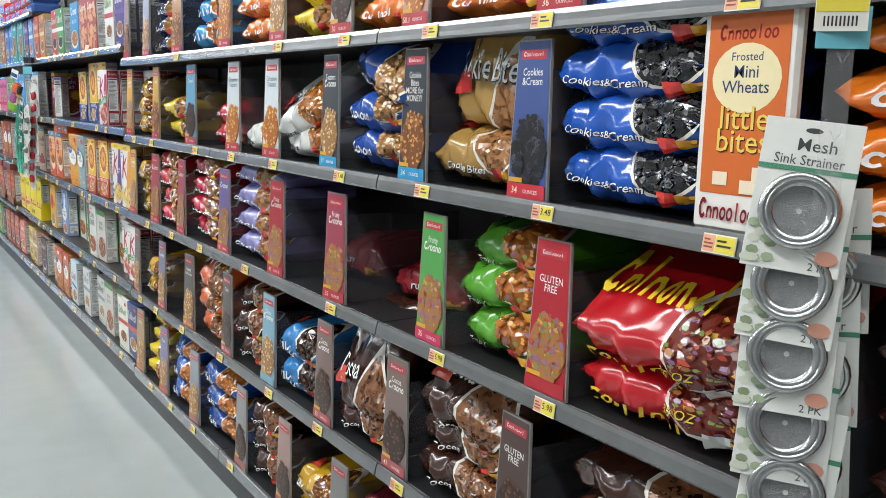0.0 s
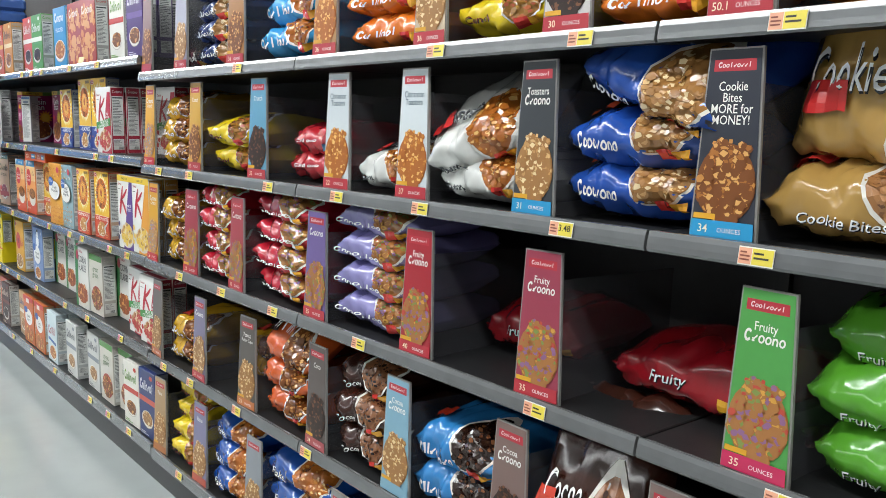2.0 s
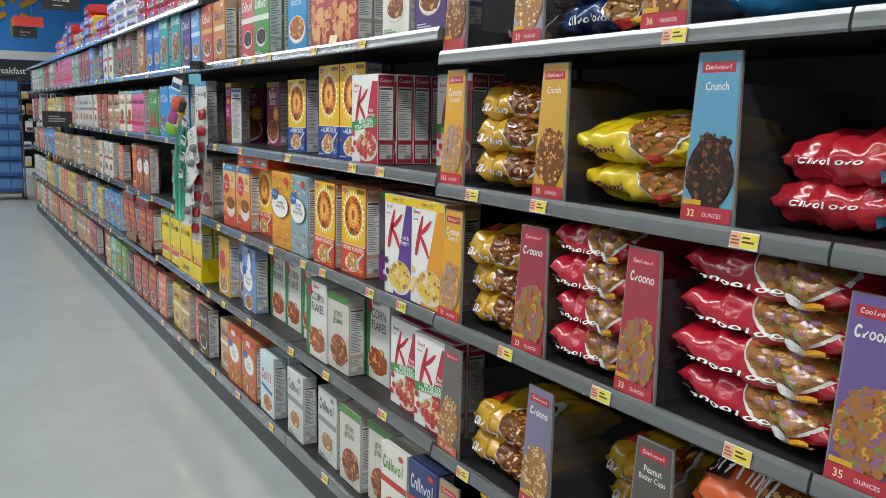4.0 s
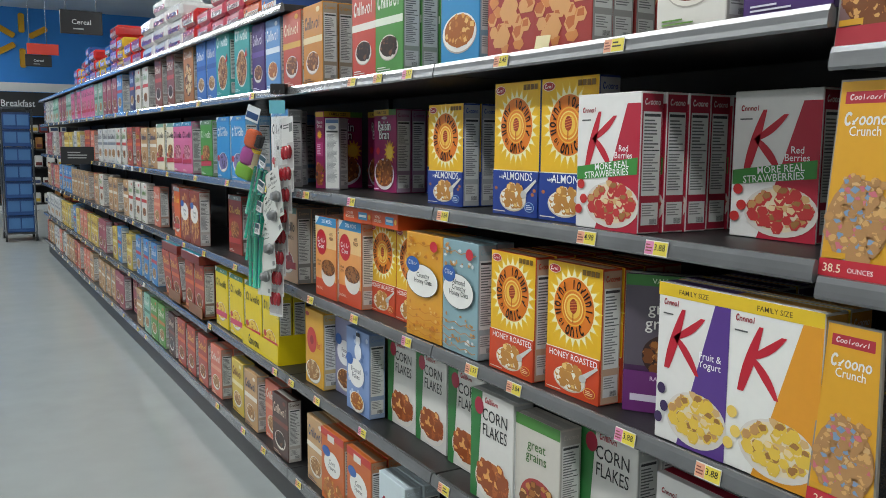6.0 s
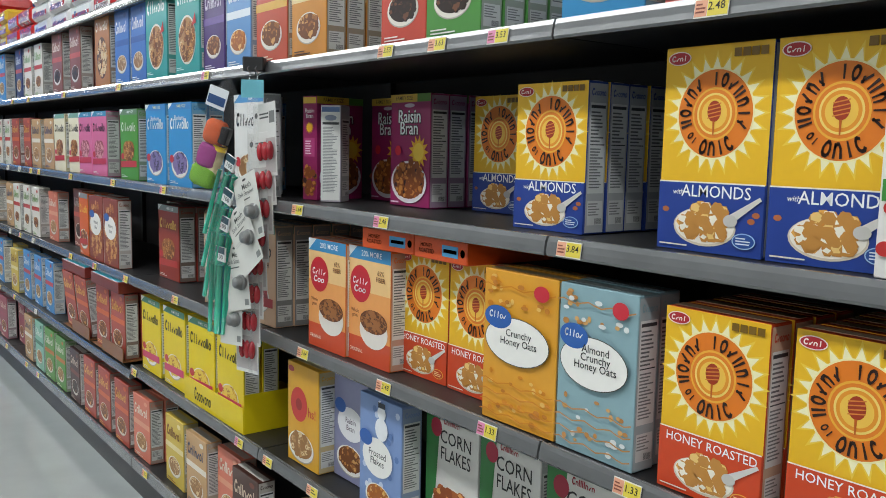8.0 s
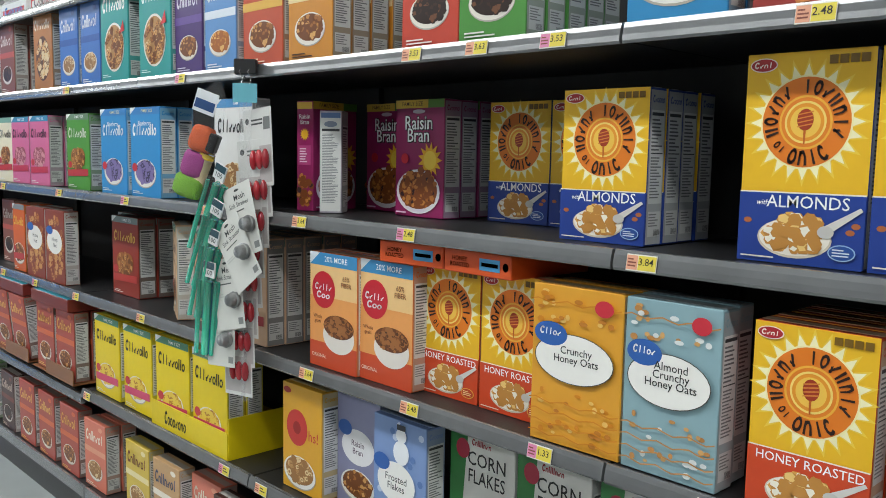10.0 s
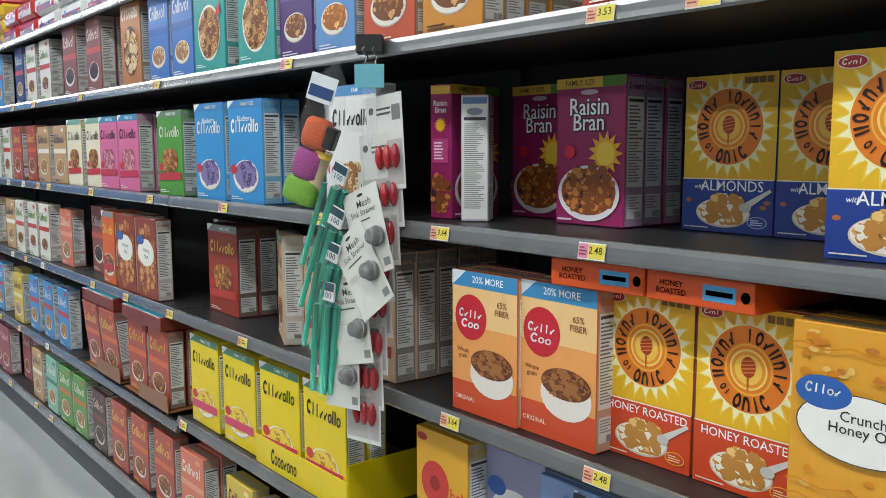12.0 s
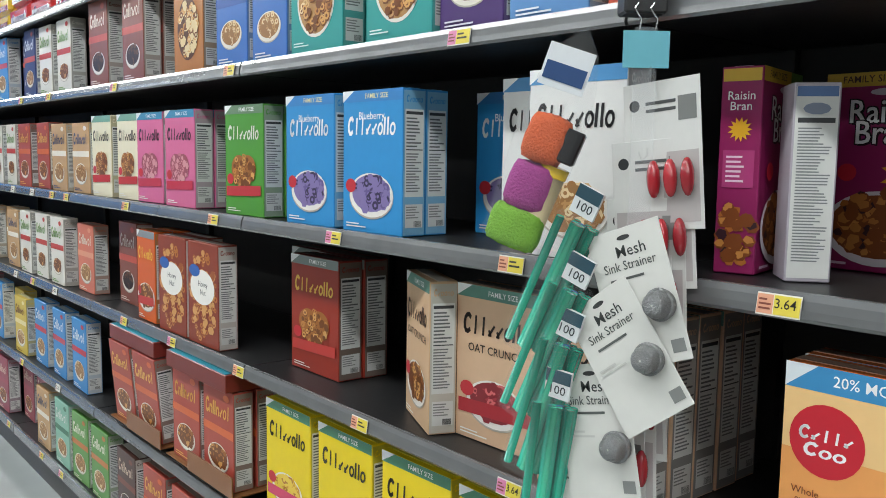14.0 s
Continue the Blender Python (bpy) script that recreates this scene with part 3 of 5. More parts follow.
    add("white_square_box", 0.1701, .28, .06, "e4e0d6", plain("6a9a3a", BROWNS, "c43a2f"), "white cereal carton with a brown bowl", "b9b6ae")
    add("choc_rings", 0.189, .27, .06, "4a2a22", plain("e6d2bc", CHOC, "7a3a2a"), "dark chocolate cereal carton", "c4beb6")
    add("red_hearts", 0.189, .28, .06, "b04a3c", plain("f0c060", BROWNS, "d86a3a"), "brick red cereal carton with a gold mark", "8d7a70")
    # coral body paled to imitate haze down the aisle
    add("coral_box", 0.189, .27, .06, "dc7a62", plain("f4ead8", TAN, "e8a080"), "coral wheat cereal carton", "b79a8c")
    add("tan_box", 0.189, .27, .06, "c9a070", plain("3a4a70", TAN, "efe6d6"), "tan toasted cereal carton", "bdb2a2")
    add("lemon_box", 0.189, .27, .06, "d9bc4a", plain("7a3a1a", TAN, "efe0a8", True), "pale yellow ring cereal carton", "c2b98c")
    add("sky_box", 0.189, .29, .06, "3f8fcf", plain("f4f6f8", TAN, "c9384a"), "sky blue rice cereal carton", "c3ccd2")
    add("mint_box", 0.189, .28, .06, "8ec2ac", plain("f2f4ee", TAN, "3f7a5c"), "mint green cereal carton", "b4c2ba")
    add("leaf_box", 0.189, .28, .06, "5f9a48", plain("f4f0e0", TAN, "c9742f"), "leaf green cereal carton", "a9b49c")
    # grey and maroon bodies likewise lightened in place of distance haze
    add("grey_box", 0.189, .28, .06, "d2d2ce", plain("5a5f66", TAN, "8a9098"), "pale grey cereal carton", "c0c2c0")
    add("maroon_box", 0.189, .28, .06, "a04a58", plain("e8d2c0", BROWNS, "a8485a"), "maroon cereal carton", "a5949a")
    add("navy_box", 0.1701, .29, .06, "27356e", plain("e6e8f0", TAN, "c94a3a"), "navy blue cereal carton", "7c86a6")
    return D[name]


BUILT = {}


def carton(name):
    """A cereal carton with its printed front and facts panel; the first is kept aside and copied."""
    if name in BUILT:
        return BUILT[name]
    w, h, d, body, fn, label, side = design(name)
    root = new("cereal_box")
    bm = block(-w / 2, 0, 0, w / 2, d, h, bevel=0.0016)
    shell = part("carton", bm, paper(body), root)
    a = Print(on_front(w, h), paper, w, h)
    fn(a)
    part("front_print", a.bm, a.mats, root)
    s = Print(on_side(w, d, h), paper, d, h)
    s.rect(.04, .01, .96, .985, side)
    s.rect(.10, .27, .90, .86, "e2e3df")
    s.rect(.14, .825, .86, .845, "3c3e40")
    s.lines(.15, .60, .85, .81, 9, "6a6c6c", 3)
    s.rect(.14, .585, .86, .592, "3c3e40")
    s.lines(.15, .30, .85, .57, 14, "7c7e7e", 9)
    s.word(.5, .925, .7, .035, body if side != body else "f0f0ec", 6)
    s.rect(.12, .06, .88, .22, "dcdcd8")
    s.lines(.16, .12, .84, .21, 5, "8a8a88", 7)
    for q in range(9):
        s.rect(.5 + q * .036, .065, .518 + q * .036, .105, "3a3a3a")
    part("facts_panel", s.bm, s.mats, root)
    if name in ("raisin_bran", "grains"):
        e = Print(lambda u, v, k: (-w / 2 - .0006 - .00012 * k, d * (1 - u), v * h), paper, d, h)
        if name == "grains":
            e.rect(.04, .30, .96, .99, "e4e0dc")
            e.rect(.04, .01, .96, .30, "6e2a73")
            e.ell(.5, .92, .3, .05, "b3262a", 16)
            e.text("great grains", .5, .60, .020, "2a2428", angle=1.5708)
            e.lines(.2, .06, .8, .26, 5, "d9cfe0", 4)
        else:
            e.rect(.04, .93, .96, .99, "d9b13a")
            e.text("Raisin", .5, .86, .013, "ffffff")
            e.text("Bran", .5, .81, .013, "ffffff")
            e.star(.5, .70, .011, .018, 13, "f0b52a")
            e.rect(.12, .42, .88, .60, "b8407c")
            e.lines(.2, .44, .8, .58, 6, "f2d8e4", 4)
            e.bits(.5, .2, .46, .16, ("b96d2f", "3a1c28", "d08b45", "8b4a1f"), 40, .009, 3)
        part("spine_print", e.bm, e.mats, root)
    tops = block(-w / 2 + .002, d * .30, h, w / 2 - .002, d * .72, h + .0008)
    part("top_flap", tops, paper(side), shell)
    tagged(root, label + " on a shelf", "cereal box", label.split(" with ")[0])
    BUILT[name] = root
    root["used"] = 0
    return root


FRONT = 1.066


def put(proto, m):
    """The first use takes the built thing itself; later uses copy it."""
    if not proto.get("used"):
        proto["used"] = 1
        proto.matrix_basis = m
        return proto
    return copy_thing(proto, m)


JIT = random.Random(11)


def shelve(name, y, z, inset=0.02, deep=3, rz=0.0):
    """Cartons one behind another in a slot of the shelf."""
    d = design(name)[2]
    for i in range(deep if deep > 3 else max(1, deep - 1)):
        x = FRONT + inset + i * (d + .004)
        if x + d > FRONT + 0.46:
            break
        put(carton(name), pose(x, y + JIT.uniform(-.004, .004), z + .0015, 0, 0, -90 + rz + JIT.uniform(-1.5, 1.5)))


# ---- the room ----
def slab(name, x0, y0, z0, x1, y1, z1, mat, label, category):
    ob = new(name, finish(block(x0, y0, z0, x1, y1, z1), name, [mat]))
    return tagged(ob, label, category, kind="structure")


slab("floor", -8, -5, -0.12, 9, 30, 0, FLOOR, "pale grey polished concrete shop floor", "floor")
slab("ceiling", -8, -5, 4.6, 9, 30, 4.75, CEIL, "plain white ceiling with tube lights", "ceiling")
slab("wall_south", -8, -5.2, 0, 9, -5, 4.6, WALL, "plain grey shop wall", "wall")
# unseen stand-in for the aisle's other side, also there to bounce light
slab("wall_west", -2.7, -5, 0, -2.5, 17, 2.2, WALL, "plain grey added wall along the aisle, out of view", "wall")
slab("wall_outer", -8.2, -5, 0, -8, 30, 4.6, WALL, "plain grey outer wall", "wall")
slab("wall_east", 9, -5, 0, 9.2, 30, 4.6, WALL, "plain grey outer wall", "wall")
BLUEWALL = material("blue_wall_paint", srgb("3f9af0"), 0.6, grain=0.05, scale=3)
slab("wall_north", -8, 26, 0, 9, 26.2, 4.6, BLUEWALL, "bright blue painted end wall", "wall")


def ceiling_light(x, y):
    root = new("ceiling_light")
    part("housing", block(x - .16, y - 1.9, 4.38, x + .16, y + 1.9, 4.46, bevel=.01), CEIL, root)
    part("diffuser", block(x - .13, y - 1.86, 4.33, x + .13, y + 1.86, 4.378), GLOW, root, "glowing white diffuser")
    part("hanger", tube(tube(bmesh.new(), [(x, y - 1.4, 4.45), (x, y - 1.4, 4.6)], .008), [(x, y + 1.4, 4.45), (x, y + 1.4, 4.6)], .008), STEEL, root)
    tagged(root, "long white tube light hanging under the ceiling", "ceiling light", "tube lights")


for lx in (-0.9, -5.0, 3.4):
    for k in range(4 if lx > 0 else 7):
        ceiling_light(lx, -0.6 + k * 4.1)

# ---- the long shelf run ----
PITCH, Y0 = 1.2195, -0.595
BAG_Z = (1.692, 1.340, 0.966, 0.582, 0.180)
BOX_Z = (1.757, 1.364, 0.970, 0.592, 0.190)
TOP_Z = 2.085


def shelf(y0, y1, z, depth, label):
    root = new("gondola_shelf")
    part("deck", block(FRONT + .006, y0 + .003, z - .028, FRONT + depth, y1 - .003, z, bevel=.002), SHELF, root)
    bm = bmesh.new()
    prof = ((0.006, -.004), (-.003, .004), (-.007, .003), (-.0105, -.006), (-.013, -.018), (-.0142, -.028), (-.011, -.033), (0.006, -.030))
    a = [bm.verts.new((FRONT + p, y0 + .003, z + q)) for p, q in prof]
    b = [bm.verts.new((FRONT + p, y1 - .003, z + q)) for p, q in prof]
    for i in range(len(prof)):
        j = (i + 1) % len(prof)
        bm.faces.new((a[i], b[i], b[j], a[j]))
    bm.faces.new(a[::-1])
    bm.faces.new(b)
    bmesh.ops.recalc_face_normals(bm, faces=bm.faces)
    part("price_rail", bm, LIP, root, "dark glossy price rail")
    tagged(root, label, "shelf", "gondola shelves")


EDGES = [Y0 + PITCH * k for k in range(14)] + [Y0 + PITCH * 13 + 1.2195]
for k in range(len(EDGES) - 1):
    y0, y1 = EDGES[k], EDGES[k + 1]
    bags = k < 4
    for i, z in enumerate(BAG_Z if bags else BOX_Z):
        if k >= 7 and i == 3:
            z -= .03
        if i < 4:
            shelf(y0, y1, z, .46, "black steel shop shelf with a glossy price rail")
    if k >= 6:
        shelf(y0, y1, TOP_Z, .46, "black steel top shelf with a glossy price rail")
    base = new("shelf_unit")
    zb = (BAG_Z if bags else BOX_Z)[4]
    part("deck", block(FRONT + .002, y0 + .002, zb - .03, FRONT + .47, y1 - .002, zb, bevel=.002), SHELF, base)
    part("price_rail", block(FRONT - .012, y0 + .003, zb - .045, FRONT + .002, y1 - .003, zb + .004, bevel=.003), LIP, base)
    part("kick_plate", block(FRONT + .035, y0, 0, FRONT + .05, y1, zb - .03), SHELF, base)
    part("back_panel", block(FRONT + .475, y0 + .001, 0, FRONT + .50, y1 - .001, 2.42), BACK, base)
    for yy in (y0 + .004,):
        part("upright", block(FRONT + .455, yy - .015, zb, FRONT + .4745, yy + .015, 2.4), SHELF, base)
    tagged(base, "black shop shelving unit with kick plate and back panel", "shelving unit", "shelving units")

# ---- cartons on the shelves, row by row ----
Z1, Z2, Z3, Z4, Z5 = BOX_Z
for row in (
    # upper row
    ("purple_bran", 4.39, Z1, .02, 3), ("white_square_box", 4.6, Z1, .02, 4), ("red_squares", 4.985, Z1, .02, 6), ("red_squares", 5.185, Z1, .02, 3),
    ("frosted_blue", 5.42, Z1, .02, 4), ("green_bran", 5.835, Z1, .02, 5), ("red_bran", 6.02, Z1, .02, 3), ("gold_clusters", 6.47, Z1, .02, 5),
    ("red_clusters", 6.69, Z1, .02, 3), ("blue_white_clusters", 6.915, Z1, .02, 3), ("purple_bran", 7.1, Z1, .02, 3), ("teal_rings", 7.31, Z1, .01, 4),
    ("teal_rings", 7.61, Z1, .01, 3), ("blue_oval_rings", 7.85, Z1, .02, 2), ("blue_oval_rings", 8.05, Z1, .02, 2), ("orange_grain_rings", 8.33, Z1, .02, 3),
    ("brown_rings", 8.76, Z1, .02, 3), ("brown_rings", 9.1, Z1, .02, 2), ("white_square_box", 9.5, Z1, .02, 2), ("white_square_box", 9.75, Z1, .02, 2),
    # second row
    ("berry_flakes", 4.815, Z2, .022, 6), ("berry_flakes", 4.535, Z2, .19, 3), ("oats_almond_big", 5.205, Z2, .06, 2), ("oats_almond_big", 5.0, Z2, .06, 2),
    ("oats_almond", 5.60, Z2, .085, 4), ("oats_almond", 6.0, Z2, .30, 3), ("oats_almond", 5.80, Z2, .30, 3), ("raisin_bran", 6.265, Z2, .215, 4),
    ("raisin_bran", 6.475, Z2, .29, 3), ("white_rings", 6.84, Z2, .02, 2), ("white_rings", 6.99, Z2, .10, 2), ("blue_rings", 7.2, Z2, .22, 2),
    ("blue_rings", 7.40, Z2, .012, 3), ("blue_rings", 7.65, Z2, .012, 3), ("green_rings", 7.99, Z2, .02, 3), ("pink_rings", 8.4, Z2, .02, 3), ("pink_rings", 8.66, Z2, .03, 2),
    ("honey_rings_white", 8.86, Z2, .03, 2), ("honey_rings_white", 9.09, Z2, .02, 2), ("tan_box", 9.36, Z2, .03, 2), ("tan_box", 9.6, Z2, .02, 2),
    # third row
    ("banana_flakes", 4.37, Z3, .012, 3), ("yogurt_flakes", 4.555, Z3, .012, 4), ("oats_honey", 4.93, Z3, .035, 4), ("oats_honey", 5.15, Z3, .02, 4),
    ("almond_oats", 5.393, Z3, .012, 3), ("honey_oats", 5.594, Z3, .012, 3), ("oats_honey", 5.808, Z3, .08, 2), ("oats_honey", 6.0, Z3, .08, 2),
    ("fiber_cereal", 6.172, Z3, .035, 3), ("fiber_cereal", 6.372, Z3, .025, 3), ("oat_crunch", 6.80, Z3, .03, 5), ("oat_crunch", 7.08, Z3, .08, 1), 
    ("twin_rings", 7.765, Z3, .10, 3), ("twin_rings", 7.92, Z3, .19, 2), ("nut_rings", 8.23, Z3, .01, 2), ("nut_rings", 8.455, Z3, .01, 3), ("orange_rings", 8.69, Z3, .02, 3),
    ("brown_rings", 9.05, Z3, .09, 2), ("coral_box", 9.4, Z3, .05, 2), ("white_square_box", 9.67, Z3, .02, 2),
    # fourth row
    ("berry_flakes", 4.36, Z4, .03, 3), ("berry_flakes", 4.57, Z4, .05, 3), ("corn_flakes", 4.87, Z4, .10, 3), ("corn_flakes", 5.235, Z4, .02, 2), ("corn_flakes", 5.475, Z4, .09, 3),
    ("corn_flakes", 5.70, Z4, .10, 4), ("frosted_flakes", 6.125, Z4, .04, 1), ("blue_raisin", 6.335, Z4, .085, 2), ("corn_flakes", 5.91, Z4, .105, 3), ("grains_green", 5.05, Z4, .03, 2), ("ohs_box", 6.52, Z4, .035, 2),
    # floor row
    ("navy_box", 4.375, Z5, .012, 2), ("white_square_box", 4.56, Z5, .012, 3), ("grains_green", 4.74, Z5, .05, 3), ("grains_green", 4.95, Z5, .03, 3), ("grey_box", 5.18, Z5, .04, 2),
    ("grey_box", 5.47, Z5, .02, 2), ("total_box", 5.8, Z5, .012, 3), ("squares_orange", 6.06, Z5, .012, 3), ("squares_orange", 6.29, Z5, .012, 3), ("tan_box", 6.5, Z5, .03, 3),
    ("choc_rings", 6.87, Z5, .012, 2), ("coral_box", 7.08, Z5, .05, 2), ("tan_box", 7.3, Z5, .02, 1), ("lemon_box", 7.55, Z5, .03, 2), ("coral_box", 7.9, Z5, .02, 3),
    ("red_hearts", 8.14, Z5, .012, 2), ("red_hearts", 8.4, Z5, .012, 2), ("red_hearts", 8.64, Z5, .012, 2), ("choc_rings", 8.9, Z5, .012, 2), ("leaf_box", 9.18, Z5, .012, 2), ("leaf_box", 9.42, Z5, .012, 2), ("mint_box", 9.66, Z5, .012, 2),
):
    shelve(*row)

# cartons turned with their narrow side to the aisle
put(carton("side_box"), pose(FRONT + .103, 6.487, Z2 + .0015, 0, 0, -50))
put(carton("raisin_bran"), pose(FRONT + .193, 6.586, Z2 + .0015, 0, 0, 12))
put(carton("grains"), pose(FRONT + .117, 4.734, Z3 + .0015, 0, 0, -55))
put(carton("oat_crunch_nut"), pose(FRONT + .062, 7.297, Z3 + .0015, 0, 0, -114))
# four yellow cartons, two of them in a tray
for k, y in enumerate((7.0, 7.245, 7.515, 7.77)):
    shelve("yellow_rings", y, Z4 + (.004 if k < 2 else 0), .022, 3)
tray = new("display_tray")
YEL = paper("e6cc10")
part("front_wall", block(FRONT + .008, 6.872, Z4 + .0005, FRONT + .012, 7.374, Z4 + .085), YEL, tray)
part("side_wall", block(FRONT + .012, 6.869, Z4 + .0005, FRONT + .40, 6.873, Z4 + .13), YEL, tray)
part("bottom", block(FRONT + .012, 6.874, Z4 + .0005, FRONT + .40, 7.374, Z4 + .003), YEL, tray)
ink = Print(lambda u, v, k: (FRONT + .0075 - .0001 * k, 7.374 - u * .49, Z4 + v * .085), paper, .49, .085)
ink.word(.35, .45, .3, .4, "1c1a14", 8)
part("tray_print", ink.bm, ink.mats, tray)
tagged(tray, "yellow cardboard tray holding ring cereal cartons", "display tray")

# red cartons in torn trays, with teal tops
BROWNCARD = paper("8a5a34")
for y, tilt in ((8.22, 0), (8.72, 5)):
    for k in range(2):
        put(carton("red_hearts"), pose(FRONT - .005 + k * .07, y + .11, Z4 + .006, tilt, 0, -90))
        put(carton("red_hearts"), pose(FRONT - .005 + k * .07, y - .11, Z4 + .006, tilt, 0, -90))
    cap = new("carton_multipack")
    zz = Z4 + .292
    part("carton", block(FRONT - .03, y - .21, zz, FRONT + .19, y + .19, zz + .05, bevel=.002), paper("7a2a22"), cap)
    part("top_print", block(FRONT - .026, y - .20, zz + .05, FRONT + .17, y + .18, zz + .0512), paper("2d93a8"), cap)
    part("strap", tube(bmesh.new(), [(FRONT + .05, y + .05 + .06 * math.cos(t * .314), zz + .051 + .012 * math.sin(t * .314)) for t in range(11)], .004, 5), paper("16181a"), cap)
    tagged(cap, "flat red-brown multipack with a teal top and black handle", "multipack", "teal topped multipacks")
    t = new("display_tray")
    part("bottom", block(FRONT - .02, y - .23, Z4 + .0005, FRONT + .2, y + .23, Z4 + .004), BROWNCARD, t)
    part("torn_front", block(FRONT - .024, y - .23, Z4 + .0005, FRONT - .02, y + .06, Z4 + .06), BROWNCARD, t)
    tagged(t, "torn brown cardboard tray under red cartons", "display tray", "torn trays")
for y in (9.45, 9.72, 10.0):
    shelve("sky_box", y, Z4 - .03, .03, 2)

# orange cartons lying flat on the honey roasted ones
for y, tz in ((6.067, 4), (5.86, -2)):
    root = new("cereal_box")
    part("carton", block(-.10, 0, 0, .10, .25, .05, bevel=.002), paper("d9541f"), root)
    a = Print(on_front(.20, .05), paper, .20, .05)
    a.rect(.55, .25, .85, .75, "4a9acb")
    a.rect(.58, .42, .82, .58, "eef2f2")
    a.text("HONEY", .25, .62, .010, "fff0d8")
    a.text("ROASTED", .25, .36, .010, "fff0d8")
    a.ell(.93, .5, .04, .18, "f0b838", 12)
    part("edge_print", a.bm, a.mats, root)
    root.matrix_basis = pose(FRONT + .015, y, Z3 + .3068, 0, 0, -90 + tz)
    tagged(root, "orange honey roasted carton lying flat on other cartons", "cereal box", "flat orange cartons")

# the farther cartons; distance haze is put into some of their body colours
FAR = {Z1: "grey_box pink_rings maroon_box mint_box navy_box sky_box leaf_box".split(), Z2: "navy_box lemon_box grey_box maroon_box red_hearts coral_box white_square_box".split(),
       Z3: "grey_box sky_box white_square_box maroon_box tan_box coral_box".split(), Z4: "coral_box sky_box maroon_box lemon_box grey_box".split(), Z5: "mint_box red_hearts coral_box maroon_box grey_box tan_box".split()}
rnd = random.Random(5)
for z, kinds in FAR.items():
    y = {Z1: 10.0, Z2: 9.85, Z3: 9.92, Z4: 10.28, Z5: 9.95}[z]
    while y < 16.3:
        kind = rnd.choice(kinds)
        for _ in range(rnd.choice((1, 2, 2, 3))):
            if y < 16.3:
                shelve(kind, y, z - (.03 if z == Z4 else 0), .015 + rnd.choice((0, 0, .01, .06)), 1)
            y += .222 + rnd.choice((0, 0, .01, .03))


# soft packs on the top shelf
def soft_pack(w, d, h, cols, label):
    root = new("snack_pack")
    part("wrapper", block(-w / 2, 0, 0, w / 2, d, h, bevel=min(h, d) * .22), film(cols[0]), root, smooth=False)
    a = Print(on_front(w * .86, h * .8), film, w, h)
    a.rect(.05, .2, .95, .6, cols[1])
    a.word(.5, .45, .7, .4, cols[2], 6)
    part("front_print", a.bm, a.mats, root)
    tagged(root, label, "snack pack", label)
    root["used"] = 0
    return root


packs = [soft_pack(.30, .22, .09, ("c9302f", "e8e4de", "a02028"), "red and white paper roll pack on the top shelf"), soft_pack(.36, .24, .085, ("e6e6e4", "c43030", "3a78b8"), "white roll pack with red marks on the top shelf"),
         soft_pack(.24, .2, .07, ("d05a6a", "e8c8c8", "8a2030"), "pink snack pack on the top shelf"), soft_pack(.22, .2, .08, ("3a5a9a", "dfe4ea", "e0803a"), "blue snack pack on the top shelf"),
         soft_pack(.24, .2, .08, ("d9b52f", "c44a2a", "f0e6c8"), "yellow snack pack on the top shelf"), soft_pack(.24, .2, .075, ("d8622f", "f0d8b8", "7a2a1a"), "orange snack pack on the top shelf")]
order = (3, 5, 2, 2, 2, 0, 1, 1, 1, 0, 0, 4, 0, 3, 4, 4, 0, 3, 2, 4, 0)
y = 6.86
for k, which in enumerate(order):
    w = (.30, .36, .24, .22, .24, .24)[which] + .03
    h = (.09, .085, .07, .08, .08, .075)[which]
    if y + w > 16.3:
        break
    for s in range((2, 3, 4, 3, 2)[k % 5]):
        put(packs[which], pose(FRONT + .03 + JIT.uniform(0, .01), y + w / 2, TOP_Z + .0015 + s * (h + .0008), 0, 0, -90 + JIT.uniform(-2, 2)))
    y += w


